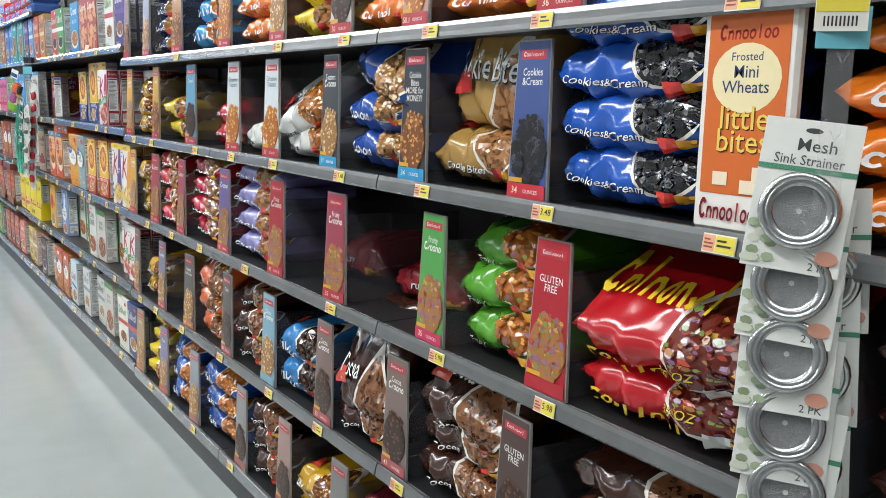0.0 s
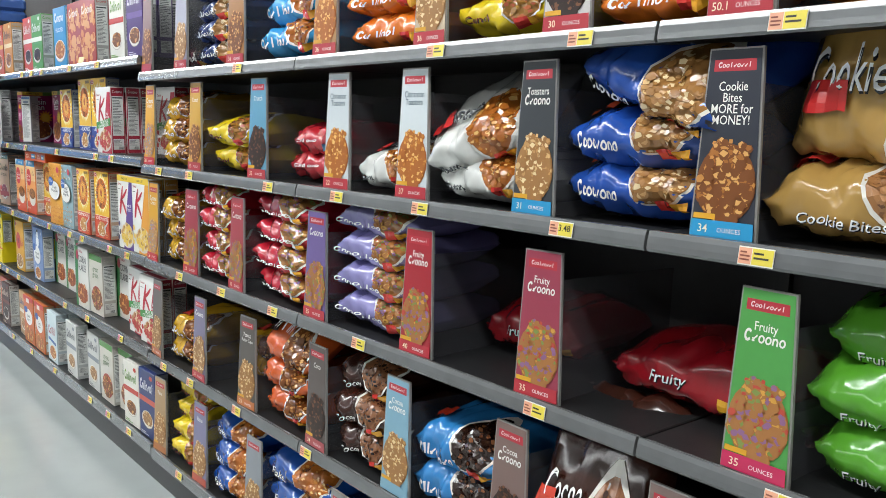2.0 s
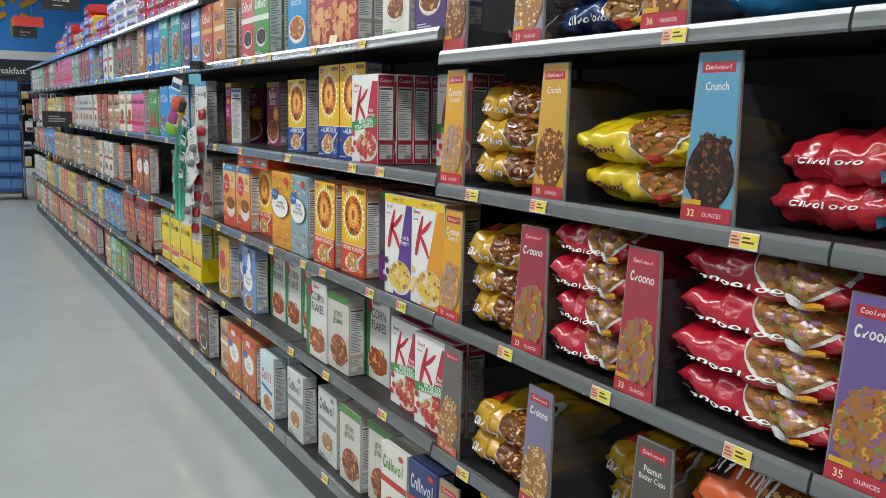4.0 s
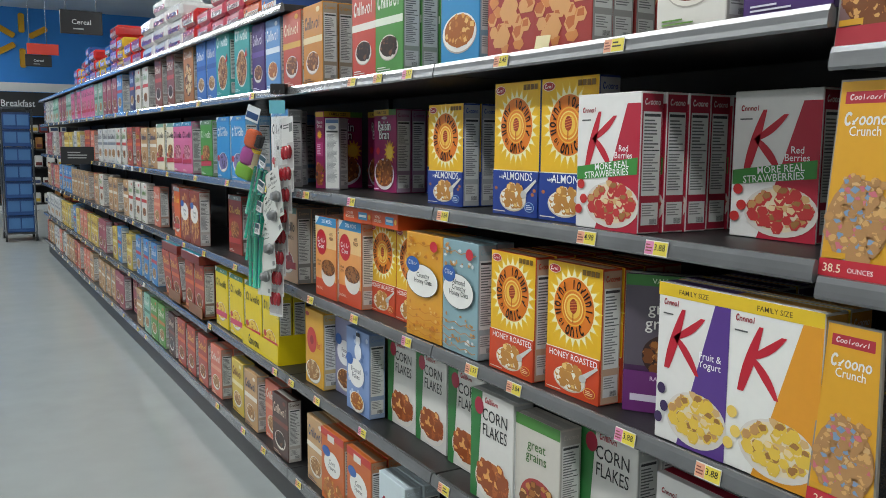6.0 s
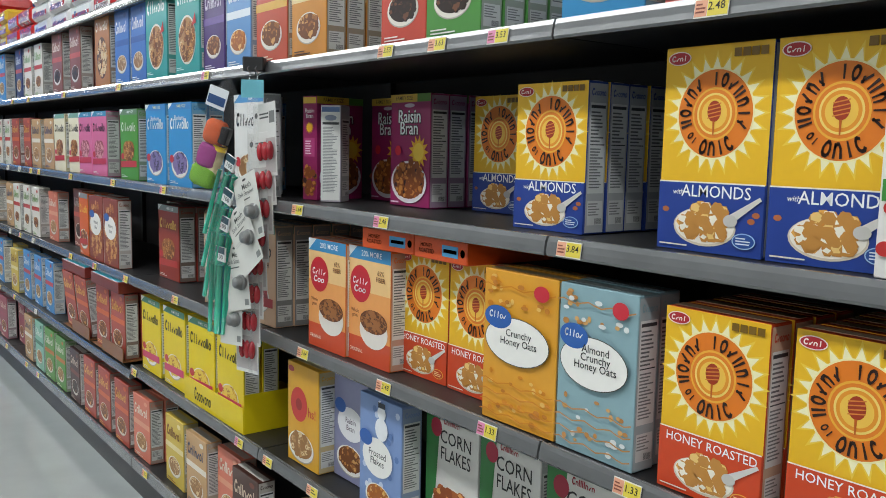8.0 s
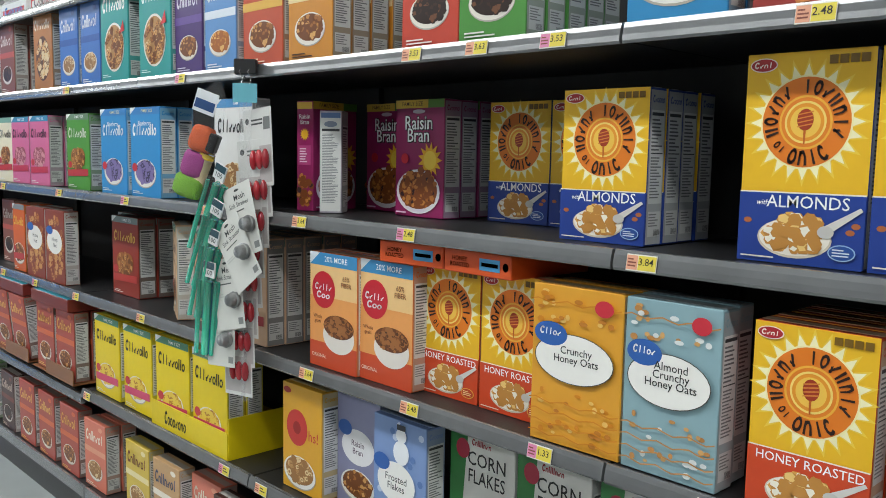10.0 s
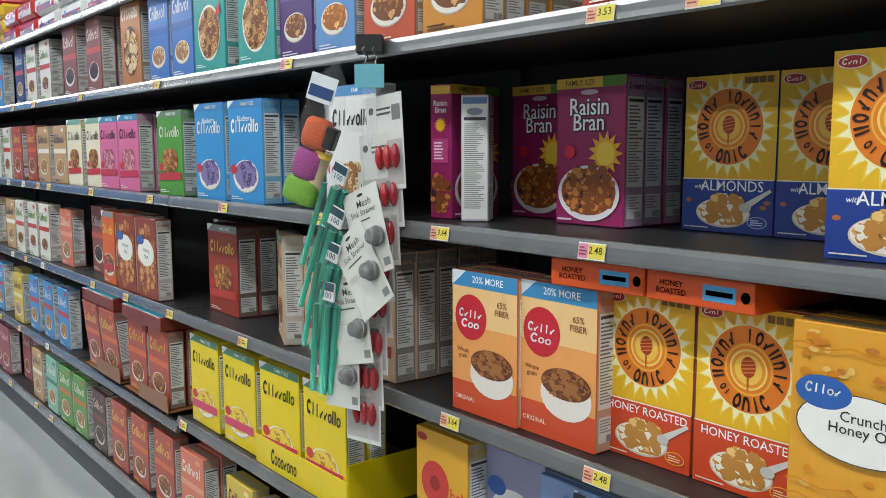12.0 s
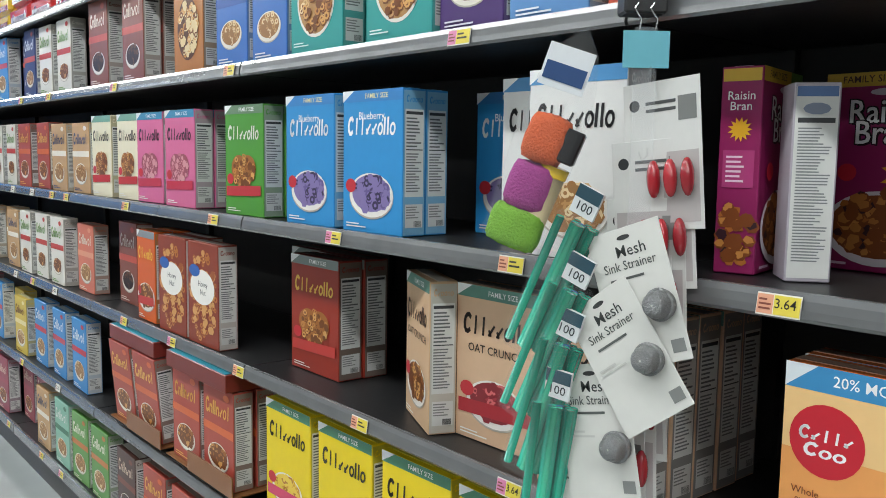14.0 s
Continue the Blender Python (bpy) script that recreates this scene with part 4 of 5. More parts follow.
# ---- soft bags ----
def bag(base, texts, patch, size=(.36, .30, .10), seed=1, flash="d8352c", text_col="f4f4f2", ring=False, label="", crown=""):
    """A pillow bag on its back: sealed ends, crinkled film, print on the front edge and the top."""
    w, d, h = size[0], size[1], size[2] * 1.22

    def at(u, v, k=0, proud=0.0):
        e = abs(2 * u - 1)
        t = max(0.0, 1 - (e / .97) ** 4.2) ** 0.55 if e < .97 else 0.0
        t = max(t, .03)
        a = 6.28319 * v
        s, c = math.sin(a), math.cos(a)
        s2, c2 = math.copysign(abs(s) ** .72, s), math.copysign(abs(c) ** .85, c)
        x = (u - .5) * w
        wr = noise.noise(Vector((u * 7 + seed * 3.1, v * 9, seed))) * .017 + noise.noise(Vector((u * 17, v * 22 + seed, 2.0))) * .008
        pinch = max(0, e - .6) * noise.noise(Vector((v * 30, seed, u * 3))) * .045
        wr = (wr + pinch) * (.25 if c > .75 else 1.0)
        hh = (h / 2) * t + wr * min(1, t * 1.5)
        dd = (d / 2) * (.86 + .14 * t) + wr
        o = .0012 + .0005 * k if k else 0
        return (x, d / 2 - (dd + o) * s2, h / 2 - (hh + o) * c2 + noise.noise(Vector((u * 2.3, seed * 1.7, 0))) * .01 * min(1, 2 - 2 * c))
    root = new("cereal_bag")
    nu, nv = 36, 36
    bm = bmesh.new()
    grid = [[bm.verts.new(at(i / nu, j / nv)) for j in range(nv)] for i in range(nu + 1)]
    for i in range(nu):
        for j in range(nv):
            bm.faces.new((grid[i][j], grid[i + 1][j], grid[i + 1][(j + 1) % nv], grid[i][(j + 1) % nv]))
    bm.faces.new(grid[0])
    bm.faces.new(grid[-1][::-1])
    part("pouch", bm, film(base), root, smooth=True)
    # printed band from the lower front edge over the top
    pr = Print(lambda u, v, k: at(u, .13 + v * .42, k + 1), film, w, .30)
    if patch:
        pr.ell(.715, .52, .21, .36, patch[-1], 26, 8)
        pr.ell(.715, .52, .225, .385, "e9e4da", 26, 1, .92)
        pr.bits(.715, .52, .205, .35, patch, 100, .0085, seed, ring)
    pr.rect(.70, .08, .80, .22, flash, 4, 3)
    pr.rect(.80, .08, .90, .20, "e8a52a", 4, 3)
    for i, (s, cu, cv, hgt) in enumerate(texts):
        if s.startswith("#"):
            pr.word(cu, cv, float(s[1:]), hgt / .30, text_col, 8)
        else:
            pr.text(s, cu + .004, cv - .01, hgt, "16161a", .2)
            pr.text(s, cu, cv, hgt, text_col, .2)
    if crown:
        pr.rect(.08, .66, .30, .78, crown, 5, 3)
    part("print", pr.bm, pr.mats, root, smooth=True)
    tagged(root, label, "cereal bag", label.split(" on a")[0])
    root["used"] = 0
    return root


def T(s, u=.34, v=.25, h=.026):
    return (s, u, v, h)


LIE = " on a shelf"
BAGS = {
    "blue": bag("1b57b8", [T("Cookies&Cream", .36, .22, .024), T("Cookies&Cream", .36, .72, .030)], ("3c3c46", "24242c", "101014"), (.40, .30, .098), 1, ring=True, label="glossy blue cookies and cream cereal bag" + LIE),
    "gold": bag("b08a4a", [T("Cookie Bites", .42, .18, .024), T("Cookie Bites", .42, .80, .040)], ("8a5a34", "6e4426", "a87446"), (.40, .34, .11), 2, crown="c9302f", label="tan and gold cookie bites cereal bag on a shelf"),
    "tanblue": bag("2450a8", [T("#.3", .3, .25, .03)], TAN, (.38, .32, .10), 3, crown="d8552c", label="blue cereal bag with a clear window of tan flakes"),
    "white": bag("d8d8d4", [T("Toasters", .36, .74, .034), T("Toasters", .3, .2, .020)], CORN, (.34, .34, .10), 4, crown="c9302f", text_col="55585c", label="white cinnamon cereal bag with toasted squares" + LIE),
    "red_small": bag("b5202c", [T("#.4", .4, .3, .012)], None, (.30, .28, .08), 5, flash="4a9ac8", label="shiny red cereal bag" + LIE),
    "yellow": bag("e0c21c", [T("Crunch", .32, .25, .022)], ("c46a3a", "d8a23a", "b0563a", "9a6a2a"), (.36, .30, .085), 6, text_col="7a2a1a", label="bright yellow crunch cereal bag" + LIE),
    "golden_brown": bag("c99a22", [T("#.4", .32, .25, .025)], BROWNS, (.32, .30, .085), 7, crown="c43a2c", label="golden yellow cereal bag with brown flakes" + LIE),
    "red": bag("b81c30", [("#.6", .40, .22, .013)], FRUIT, (.40, .32, .085), 8, flash="e8e4de", ring=True, label="red fruit ring cereal bag" + LIE),
    "purple": bag("8a84ba", [("#.6", .38, .25, .014)], FRUIT, (.42, .32, .088), 9, ring=True, label="lavender fruit ring cereal bag" + LIE),
    "green": bag("57a02c", [T("Fruity", .32, .20, .026), T("Fruity", .3, .72, .03)], FRUIT + CORN, (.42, .34, .10), 10, label="green fruity rice cereal bag" + LIE),
    "pebbles": bag("bd1822", [("#.55", .38, .78, .045), ("#.5", .38, .18, .025), T("36 OZ", .60, .30, .018)], FRUIT + ("6a2418",), (.46, .36, .10), 11, flash="e9ece8", text_col="e8c22a", label="red fruity flake cereal bag" + LIE),
    "dyno_red": bag("9c1420", [T("Fruity", .4, .28, .028)], None, (.40, .32, .11), 12, flash="e0a52a", label="dark red fruity cereal bag at the back of a shelf"),
    "cocoa": bag("3a1d14", [T("Cocoa", .38, .22, .026), T("Cocoa", .36, .78, .04)], CHOC + ("8a5a3a",), (.42, .34, .10), 13, crown="c9402c", label="dark brown cocoa cereal bag" + LIE),
    "marsh": bag("2f7fc0", [T("#.4", .36, .24, .028)], CHOC, (.36, .30, .11), 14, crown="c9402c", label="blue cocoa marshmallow cereal bag" + LIE),
    "puffs": bag("cf5a22", [T("#.5", .38, .75, .04)], BROWNS, (.38, .32, .095), 15, crown="2a1a14", label="orange and brown peanut butter cereal bag" + LIE),
    "orange": bag("e0741c", [T("#.5", .42, .24, .024)], None, (.42, .30, .085), 16, label="orange cereal bag" + LIE),
    "navy": bag("2b3a6c", [T("#.4", .4, .25, .024)], TAN, (.32, .28, .075), 17, label="navy and silver cereal bag" + LIE),
    "sky": bag("2c93cf", [T("#.5", .36, .25, .03)], CORN, (.38, .30, .10), 18, label="sky blue cereal bag" + LIE),
    "flakes": bag("1d4fa0", [T("Flakes", .3, .25, .03), T("Flakes", .34, .78, .045)], CORN, (.42, .32, .10), 19, crown="c9302f", label="blue frosted flakes bag" + LIE),
    "maroon": bag("5a1220", [T("#.5", .4, .25, .03)], CHOC, (.38, .30, .09), 20, label="maroon cereal bag" + LIE),
}
HIGH = {"blue": 0.112, "gold": 0.125, "tanblue": 0.114, "white": 0.114, "red_small": 0.091, "yellow": 0.097, "golden_brown": 0.097, "red": 0.097, "purple": 0.1, "green": 0.114, "pebbles": 0.114, "dyno_red": 0.125,
        "cocoa": 0.114, "marsh": 0.125, "puffs": 0.108, "orange": 0.097, "navy": 0.085, "sky": 0.114, "flakes": 0.114, "maroon": 0.103}
WIDE = {"blue": .40, "gold": .40, "tanblue": .38, "white": .34, "red_small": .30, "yellow": .36, "golden_brown": .32, "red": .40, "purple": .42, "green": .42, "pebbles": .46, "dyno_red": .40,
        "cocoa": .42, "marsh": .36, "puffs": .38, "orange": .42, "navy": .32, "sky": .38, "flakes": .42, "maroon": .38}


def lay(kind, y0, y1, z, n, inset=.018, lean=0.0, spread=2.5):
    """A stack of bags between two dividers (y0 is the farther one)."""
    yc, room = (y0 + y1) / 2, y0 - y1 + .016
    s = min(1.0, room / WIDE[kind])
    for i in range(n):
        m = pose(FRONT + inset + JIT.uniform(0, .025) + i * lean, yc + JIT.uniform(-.008, .008), z + .002 + i * HIGH[kind] * .80, JIT.uniform(2, 6) if i else 1, 0, -90 + JIT.uniform(-spread, spread))
        o = put(BAGS[kind], m)
        o.matrix_basis = m @ Matrix.Diagonal((s, 1, 1, 1))


def stand(kind, y0, y1, z, inset, tip=66, turn=0.0, roll=0.0):
    """A bag leaning upright with its printed face to the aisle."""
    yc, room = (y0 + y1) / 2, y0 - y1 + .016
    s = min(1.0, room / WIDE[kind])
    m = pose(FRONT + inset, yc, z + .012, 0, 0, -90 + turn) @ pose(0, 0, 0, tip, roll, 0)
    o = put(BAGS[kind], m)
    o.matrix_basis = m @ Matrix.Diagonal((s, 1, 1, 1))


R1, R2, R3, R4, R5 = BAG_Z
lay("maroon", 4.166, 3.959, R1, 1, .12)
lay("navy", 3.831, 3.518, R1, 4)
lay("sky", 3.394, 2.995, R1, 3, lean=.01)
lay("orange", 2.874, 2.54, R1, 3)
lay("yellow", 2.413, 2.126, R1, 3)
lay("orange", 2.011, 1.759, R1, 3)
lay("orange", 1.644, 1.271, R1, 3)
lay("orange", 1.145, 0.736, R1, 3)
lay("maroon", 0.62, 0.16, R1, 3)
lay("golden_brown", 4.167, 3.856, R2, 3)
lay("yellow", 3.741, 3.389, R2, 2)
lay("red_small", 3.273, 2.937, R2, 2, .06, spread=7)
lay("white", 2.815, 2.594, R2, 1)
lay("white", 2.473, 2.204, R2, 1)
stand("white", 2.484, 2.194, R2 + .055, .05, 30, 8, -14)
lay("tanblue", 2.08, 1.773, R2, 2)
stand("tanblue", 2.1, 1.743, R2 + .165, .06, 30, -10, 18)
lay("gold", 1.651, 1.344, R2, 1)
stand("gold", 1.651, 1.344, R2 + .10, .17, 74, 3, 4)
lay("blue", 1.236, 0.867, R2, 4)
lay("orange", 0.685, 0.265, R2, 4)
lay("orange", 0.245, -0.215, R2, 3)
lay("golden_brown", 4.166, 3.921, R3, 3)
lay("red", 3.795, 3.552, R3, 4, spread=6)
lay("red", 3.433, 3.05, R3, 4, spread=7)
lay("purple", 2.928, 2.58, R3, 4)
lay("dyno_red", 2.46, 2.17, R3, 1, .17, spread=5)
lay("dyno_red", 2.047, 1.681, R3, 1, .14, spread=5)
lay("green", 1.561, 1.268, R3, 3, lean=.012, spread=6)
lay("pebbles", 1.146, 0.715, R3, 1)
stand("pebbles", 1.146, 0.715, R3 + .075, .03, 27, 2, 2)
stand("dyno_red", 1.10, 0.715, R3 + .15, .20, 24, 4, -4)
lay("cocoa", 0.6, 0.16, R3, 3)
lay("golden_brown", 4.154, 3.867, R4, 2)
lay("golden_brown", 3.742, 3.496, R4, 2, .15)
lay("puffs", 3.349, 3.071, R4, 2)
stand("puffs", 3.349, 3.071, R4 + .15, .06, 36, 0, 3)
lay("cocoa", 2.926, 2.66, R4, 3)
lay("marsh", 2.541, 2.249, R4, 2)
lay("cocoa", 2.131, 1.839, R4, 1)
stand("cocoa", 2.131, 1.839, R4 + .05, .09, 62, 0, -5)
lay("cocoa", 1.718, 1.362, R4, 2)
stand("cocoa", 1.718, 1.362, R4 + .14, .06, 30, 0, 4)
lay("cocoa", 1.242, 0.696, R4, 3)
lay("cocoa", 0.6, 0.16, R4, 3)
lay("yellow", 4.148, 3.892, R5, 4, lean=.012)
lay("flakes", 3.769, 3.451, R5, 3)
lay("flakes", 3.346, 2.954, R5, 3)
lay("cocoa", 2.812, 2.551, R5, 3)
lay("golden_brown", 2.432, 2.154, R5, 2)
lay("maroon", 2.04, 1.63, R5, 3)
lay("maroon", 1.5, 1.1, R5, 3)


# ---- tall tapered sign cards that divide the bags ----
def divider(col, foot, words, cols, number="", title="f2f0ea", h=.305, white=False):
    w0, w1 = .124, .096
    root = new("divider_sign")

    def at(u, v, k):
        w = w0 + (w1 - w0) * v
        return ((u - .5) * w, -.0008 - .00012 * k, v * h)
    bm = bmesh.new()
    pts = [(-w0 / 2, 0), (w0 / 2, 0), (w1 / 2, h), (-w1 / 2, h)]
    f = [bm.verts.new((x, 0, z)) for x, z in pts]
    b = [bm.verts.new((x, .006, z)) for x, z in pts]
    bm.faces.new(f)
    bm.faces.new(b[::-1])
    for i in range(4):
        bm.faces.new((f[i], b[i], b[(i + 1) % 4], f[(i + 1) % 4]))
    part("card", bm, paper("8d8a86"), root)
    a = Print(at, paper, .12, h)
    a.rect(.03, .01, .97, .99, col, 1, 4)
    a.rect(.12, .88, .88, .94, "b5303c")
    a.word(.5, .91, .6, .022, "f0dede", 9)
    for i, s in enumerate(words):
        if s == "#":
            a.word(.5, .80 - i * .058, .7, .05, title, 6)
        else:
            a.text(s, .5, .80 - i * .058, .0155 if len(s) < 9 else .0125, title)
    a.ell(.5, .30, .47, .21, cols[-1], 20)
    a.bits(.52, .47, .36, .07, cols, 44, .0065, 3, white)
    a.bits(.5, .29, .45, .205, cols, 150, .0078, 4, white)
    a.rect(.03, .01, .97, .10, foot)
    a.rect(.06, .105, .40, .135, "d9a02a")
    if number:
        a.text(number, .22, .052, .014, "f4e6c8")
        a.text("OUNCES", .62, .050, .008, "f2e2e2")
    part("front_print", a.bm, a.mats, root)
    part("divider_panel", block(.041, .007, .001, .0435, .40, .25), WING, root, "smoky clear plastic divider")
    return root


CARDS = (
    (R1, 4.225, "8a6a6a", "b5303c", ("",), BROWNS, ""), (R1, 3.9, "9a9aae", "b5303c", ("",), TAN, "33"), (R1, 3.464, "a5703a", "b5303c", ("",), BROWNS, "36"), (R1, 2.93, "b0865a", "b5303c", ("",), CORN, "36"),
    (R1, 2.48, "c9b59a", "b5303c", ("",), TAN, "36"), (R1, 2.065, "c8c4c2", "b5303c", ("",), CHOC, "30"), (R1, 1.7, "b8948a", "b5303c", ("",), CORN, "50.1"), (R1, 1.21, "b0707a", "b5303c", ("",), FRUIT, "36"), (R1, 0.68, "b0707a", "b5303c", ("",), FRUIT, "36"),
    (R2, 4.228, "e0a52c", "c42a38", ("#", "Crunch"), PASTEL, "38.5"), (R2, 3.8, "d0a03c", "b5303c", ("Crunch",), BROWNS, "35"), (R2, 3.33, "5f9ab8", "b5303c", ("Crunch",), CHOC, "32"), (R2, 2.875, "c9d0d4", "b5303c", ("Cinnamon", "Toasters"), CORN, "22"),
    (R2, 2.543, "cfd6da", "b5303c", ("Cinnamon", "Toasters"), CORN, "37"), (R2, 2.14, "33373c", "2592c4", ("Toasters", "#"), TAN, "31"), (R2, 1.708, "2c2f3a", "2592c4", ("Cookie", "Bites", "MORE for", "MONEY!"), BROWNS, "34"), (R2, 1.287, "3a4f8a", "c42a38", ("Cookies", "&Cream"), ("4a4a55", "2a2a32", "131318"), "34"),
    (R3, 4.225, "e0a52c", "c42a38", ("#", "Crunch"), PASTEL, "26"), (R3, 3.857, "a03a48", "b5303c", ("#", ""), FRUIT, "23"), (R3, 3.49, "a53a46", "b5303c", ("#", ""), FRUIT, "33"), (R3, 2.99, "6d5a92", "b5303c", ("#", ""), FRUIT, "35"),
    (R3, 2.52, "a52430", "b5303c", ("Fruity", "#"), FRUIT, "40"), (R3, 2.112, "9a3a4e", "b5303c", ("Fruity", "#"), FRUIT, "35"), (R3, 1.623, "4f9a4a", "c42a58", ("Fruity", "#"), FRUIT, "35"), (R3, 1.21, "b0202e", "b0202e", ("", "GLUTEN", "FREE"), FRUIT, ""), (R3, 0.66, "b0202e", "b0202e", ("",), FRUIT, ""),
    (R4, 4.218, "6a625e", "b5603c", ("",), TAN, "24"), (R4, 3.81, "7d7690", "b5303c", ("#",), TAN, "26"), (R4, 3.43, "5a5450", "c0703c", ("Peanut", "Butter Cups"), TAN, "33"), (R4, 2.99, "5a504c", "a84a50", ("Coco",), CHOC, "34"),
    (R4, 2.6, "7fa8bc", "7fa8bc", ("Cocoa", "#"), TAN, ""), (R4, 2.19, "7a625c", "a84a50", ("Cocoa", "#"), CHOC, "33"), (R4, 1.78, "7a6660", "a84a50", ("Cocoa", "#"), CHOC, "41"), (R4, 1.305, "4a3632", "4a3632", ("", "GLUTEN", "FREE"), CHOC, ""), (R4, 0.66, "4a3632", "4a3632", ("",), CHOC, ""),
    (R5, 4.22, "b0906a", "b5703c", ("Flakes",), TAN, ""), (R5, 3.83, "7f7a9a", "b5503c", ("Flakes",), TAN, ""), (R5, 3.4, "8a8e94", "9a5a50", ("",), TAN, ""), (R5, 2.873, "8a8a88", "a05a50", ("",), CHOC, ""), (R5, 2.49, "a08078", "a84a50", ("",), CHOC, ""), (R5, 2.1, "7a7876", "a84a50", ("",), CHOC, ""),
)
for z, y, col, foot, words, cols, num in CARDS:
    pale = col in ("c9d0d4", "cfd6da", "c8c4c2")
    dv = divider(col, foot, words, cols, num, "2a4a5a" if pale else "f2f0ea", white=words[0] in ("#", "Cookies") and cols != PASTEL)
    dv.matrix_basis = pose(FRONT + .004, y, z + .001, -2, 0, -90 + JIT.uniform(-3, 3))
    tagged(dv, "tall tapered sign card for bagged cereal with a plastic divider", "divider sign", "divider signs")

# wide white-framed orange sign for bite-size wheat
sg = new("divider_sign")
part("card", block(-.082, 0, 0, .082, .02, .335, bevel=.006), paper("e6e2dc"), sg)
a = Print(on_front(.164, .335), paper, .164, .335)
a.rect(.08, .17, .92, .96, "d4692a")
a.word(.5, .87, .6, .05, "a52030", 8)
a.ell(.5, .68, .36, .15, "ecdcae", 22)
for i, s in enumerate(("Frosted", "Mini", "Wheats")):
    a.text(s, .5, .77 - i * .065, .013 + .006 * (i > 0), "27406a")
a.text("little", .52, .50, .036, "3a1c10")
a.text("little", .51, .505, .036, "e9c95a")
a.text("bites", .52, .40, .036, "3a1c10")
a.text("bites", .51, .405, .036, "e9c95a")
for u, v in ((.3, .24), (.72, .27), (.6, .21)):
    a.rect(u - .08, v - .03, u + .08, v + .03, "ecdcc0")
a.word(.4, .09, .6, .07, "a52030", 8)
part("front_print", a.bm, a.mats, sg)
sg.matrix_basis = pose(FRONT + .004, .80, R2 + .001, 0, 0, -90)
tagged(sg, "wide orange sign card with a white frame", "divider sign")


# ---- price tags on the rails ----
TAGW, TAGY, TAGP = paper("e8e4da"), paper("e6d24e"), paper("e8a888")


def price_tag(y, z, kind, price=""):
    root = new("price_tag")
    part("label", block(-.030, 0, -.033, .030, .001, -.004), TAGW, root)
    if kind:
        part("yellow_field", block(-.006, -.0006, -.031, .029, .0, -.006), TAGY, root)
        part("orange_field", block(-.029, -.0006, -.031, -.0075, .0, -.006), TAGP if kind == 1 else paper("e08ab0"), root)
    a = Print(lambda u, v, k: ((u - .5) * .06, -.0010 - .0001 * k, -.033 + v * .029), paper, .06, .029)
    if price:
        a.text(price, .66, .55, .013, "1c1a16")
    else:
        a.lines(.45, .3, .9, .8, 2, "3a362c")
    a.lines(.06, .2, .36, .8, 3, "8a4a3a")
    part("print", a.bm, a.mats, root)
    root.matrix_basis = pose(FRONT - .0128, y, z + .003, -9, 0, -90)
    tagged(root, "small white and yellow price label on a shelf rail", "price tag", "price tags")


for z, ys in ((R1, (3.415, 2.434, 2.011, 1.236, 0.801, 1.609)), (R2, (3.809, 3.225, 2.843, 2.484, 2.041, 1.633, 1.214, 0.811, 4.092)), (R3, (3.566, 3.206, 2.738, 2.096, 1.561, 1.187, 0.715, 3.921)), (R4, (3.848, 3.468, 3.013, 2.55, 2.185, 1.732, 4.104)), (R5, (3.984, 3.676, 3.367, 2.933, 2.459))):
    for k, y in enumerate(ys):
        price_tag(y, z, 1, "3.48" if z == R2 and k in (4, 6) else "5.98" if z == R3 and y < 2 else "")
for z, ys in ((Z1, ((7.997, ""), (7.091, ""), (6.04, "3.53"), (5.845, "3.63"), (5.65, "3.53"), (5.168, "2.48"), (4.765, ""), (8.851, ""))), (Z2, ((8.104, ""), (7.501, ""), (6.946, ""), (6.462, "3.64"), (6.05, "2.48"), (5.44, "3.84"), (4.833, "4.98"), (4.626, "3.88"), (8.769, ""), (9.412, ""))),
              (Z3, ((8.811, ""), (8.405, ""), (7.962, ""), (7.397, ""), (6.938, "3.64"), (6.43, "3.64"), (6.03, "2.48"), (5.65, "1.33"), (5.283, "1.33"), (5.089, "3.84"), (4.694, "3.88"), (4.474, "3.88"))), (Z4, ((7.878, ""), (6.852, ""), (6.649, ""), (6.375, ""), (5.968, ""), (5.422, ""), (5.06, ""), (4.595, ""))),
              (Z5, ((7.769, ""), (7.323, ""), (7.023, ""), (6.584, ""), (6.156, ""), (5.676, ""), (5.074, ""), (4.81, ""), (4.537, "")))):
    for k, (y, p) in enumerate(ys):
        price_tag(y, z, 2 if k % 3 == 1 else 1, p)


far_tags = random.Random(21)
for z in (Z1, Z2, Z3, Z4 - .03, Z5):
    y = 9.6
    while y < 15.8:
        price_tag(y, z, far_tags.choice((0, 1, 1, 2)))
        y += far_tags.uniform(.28, .6)


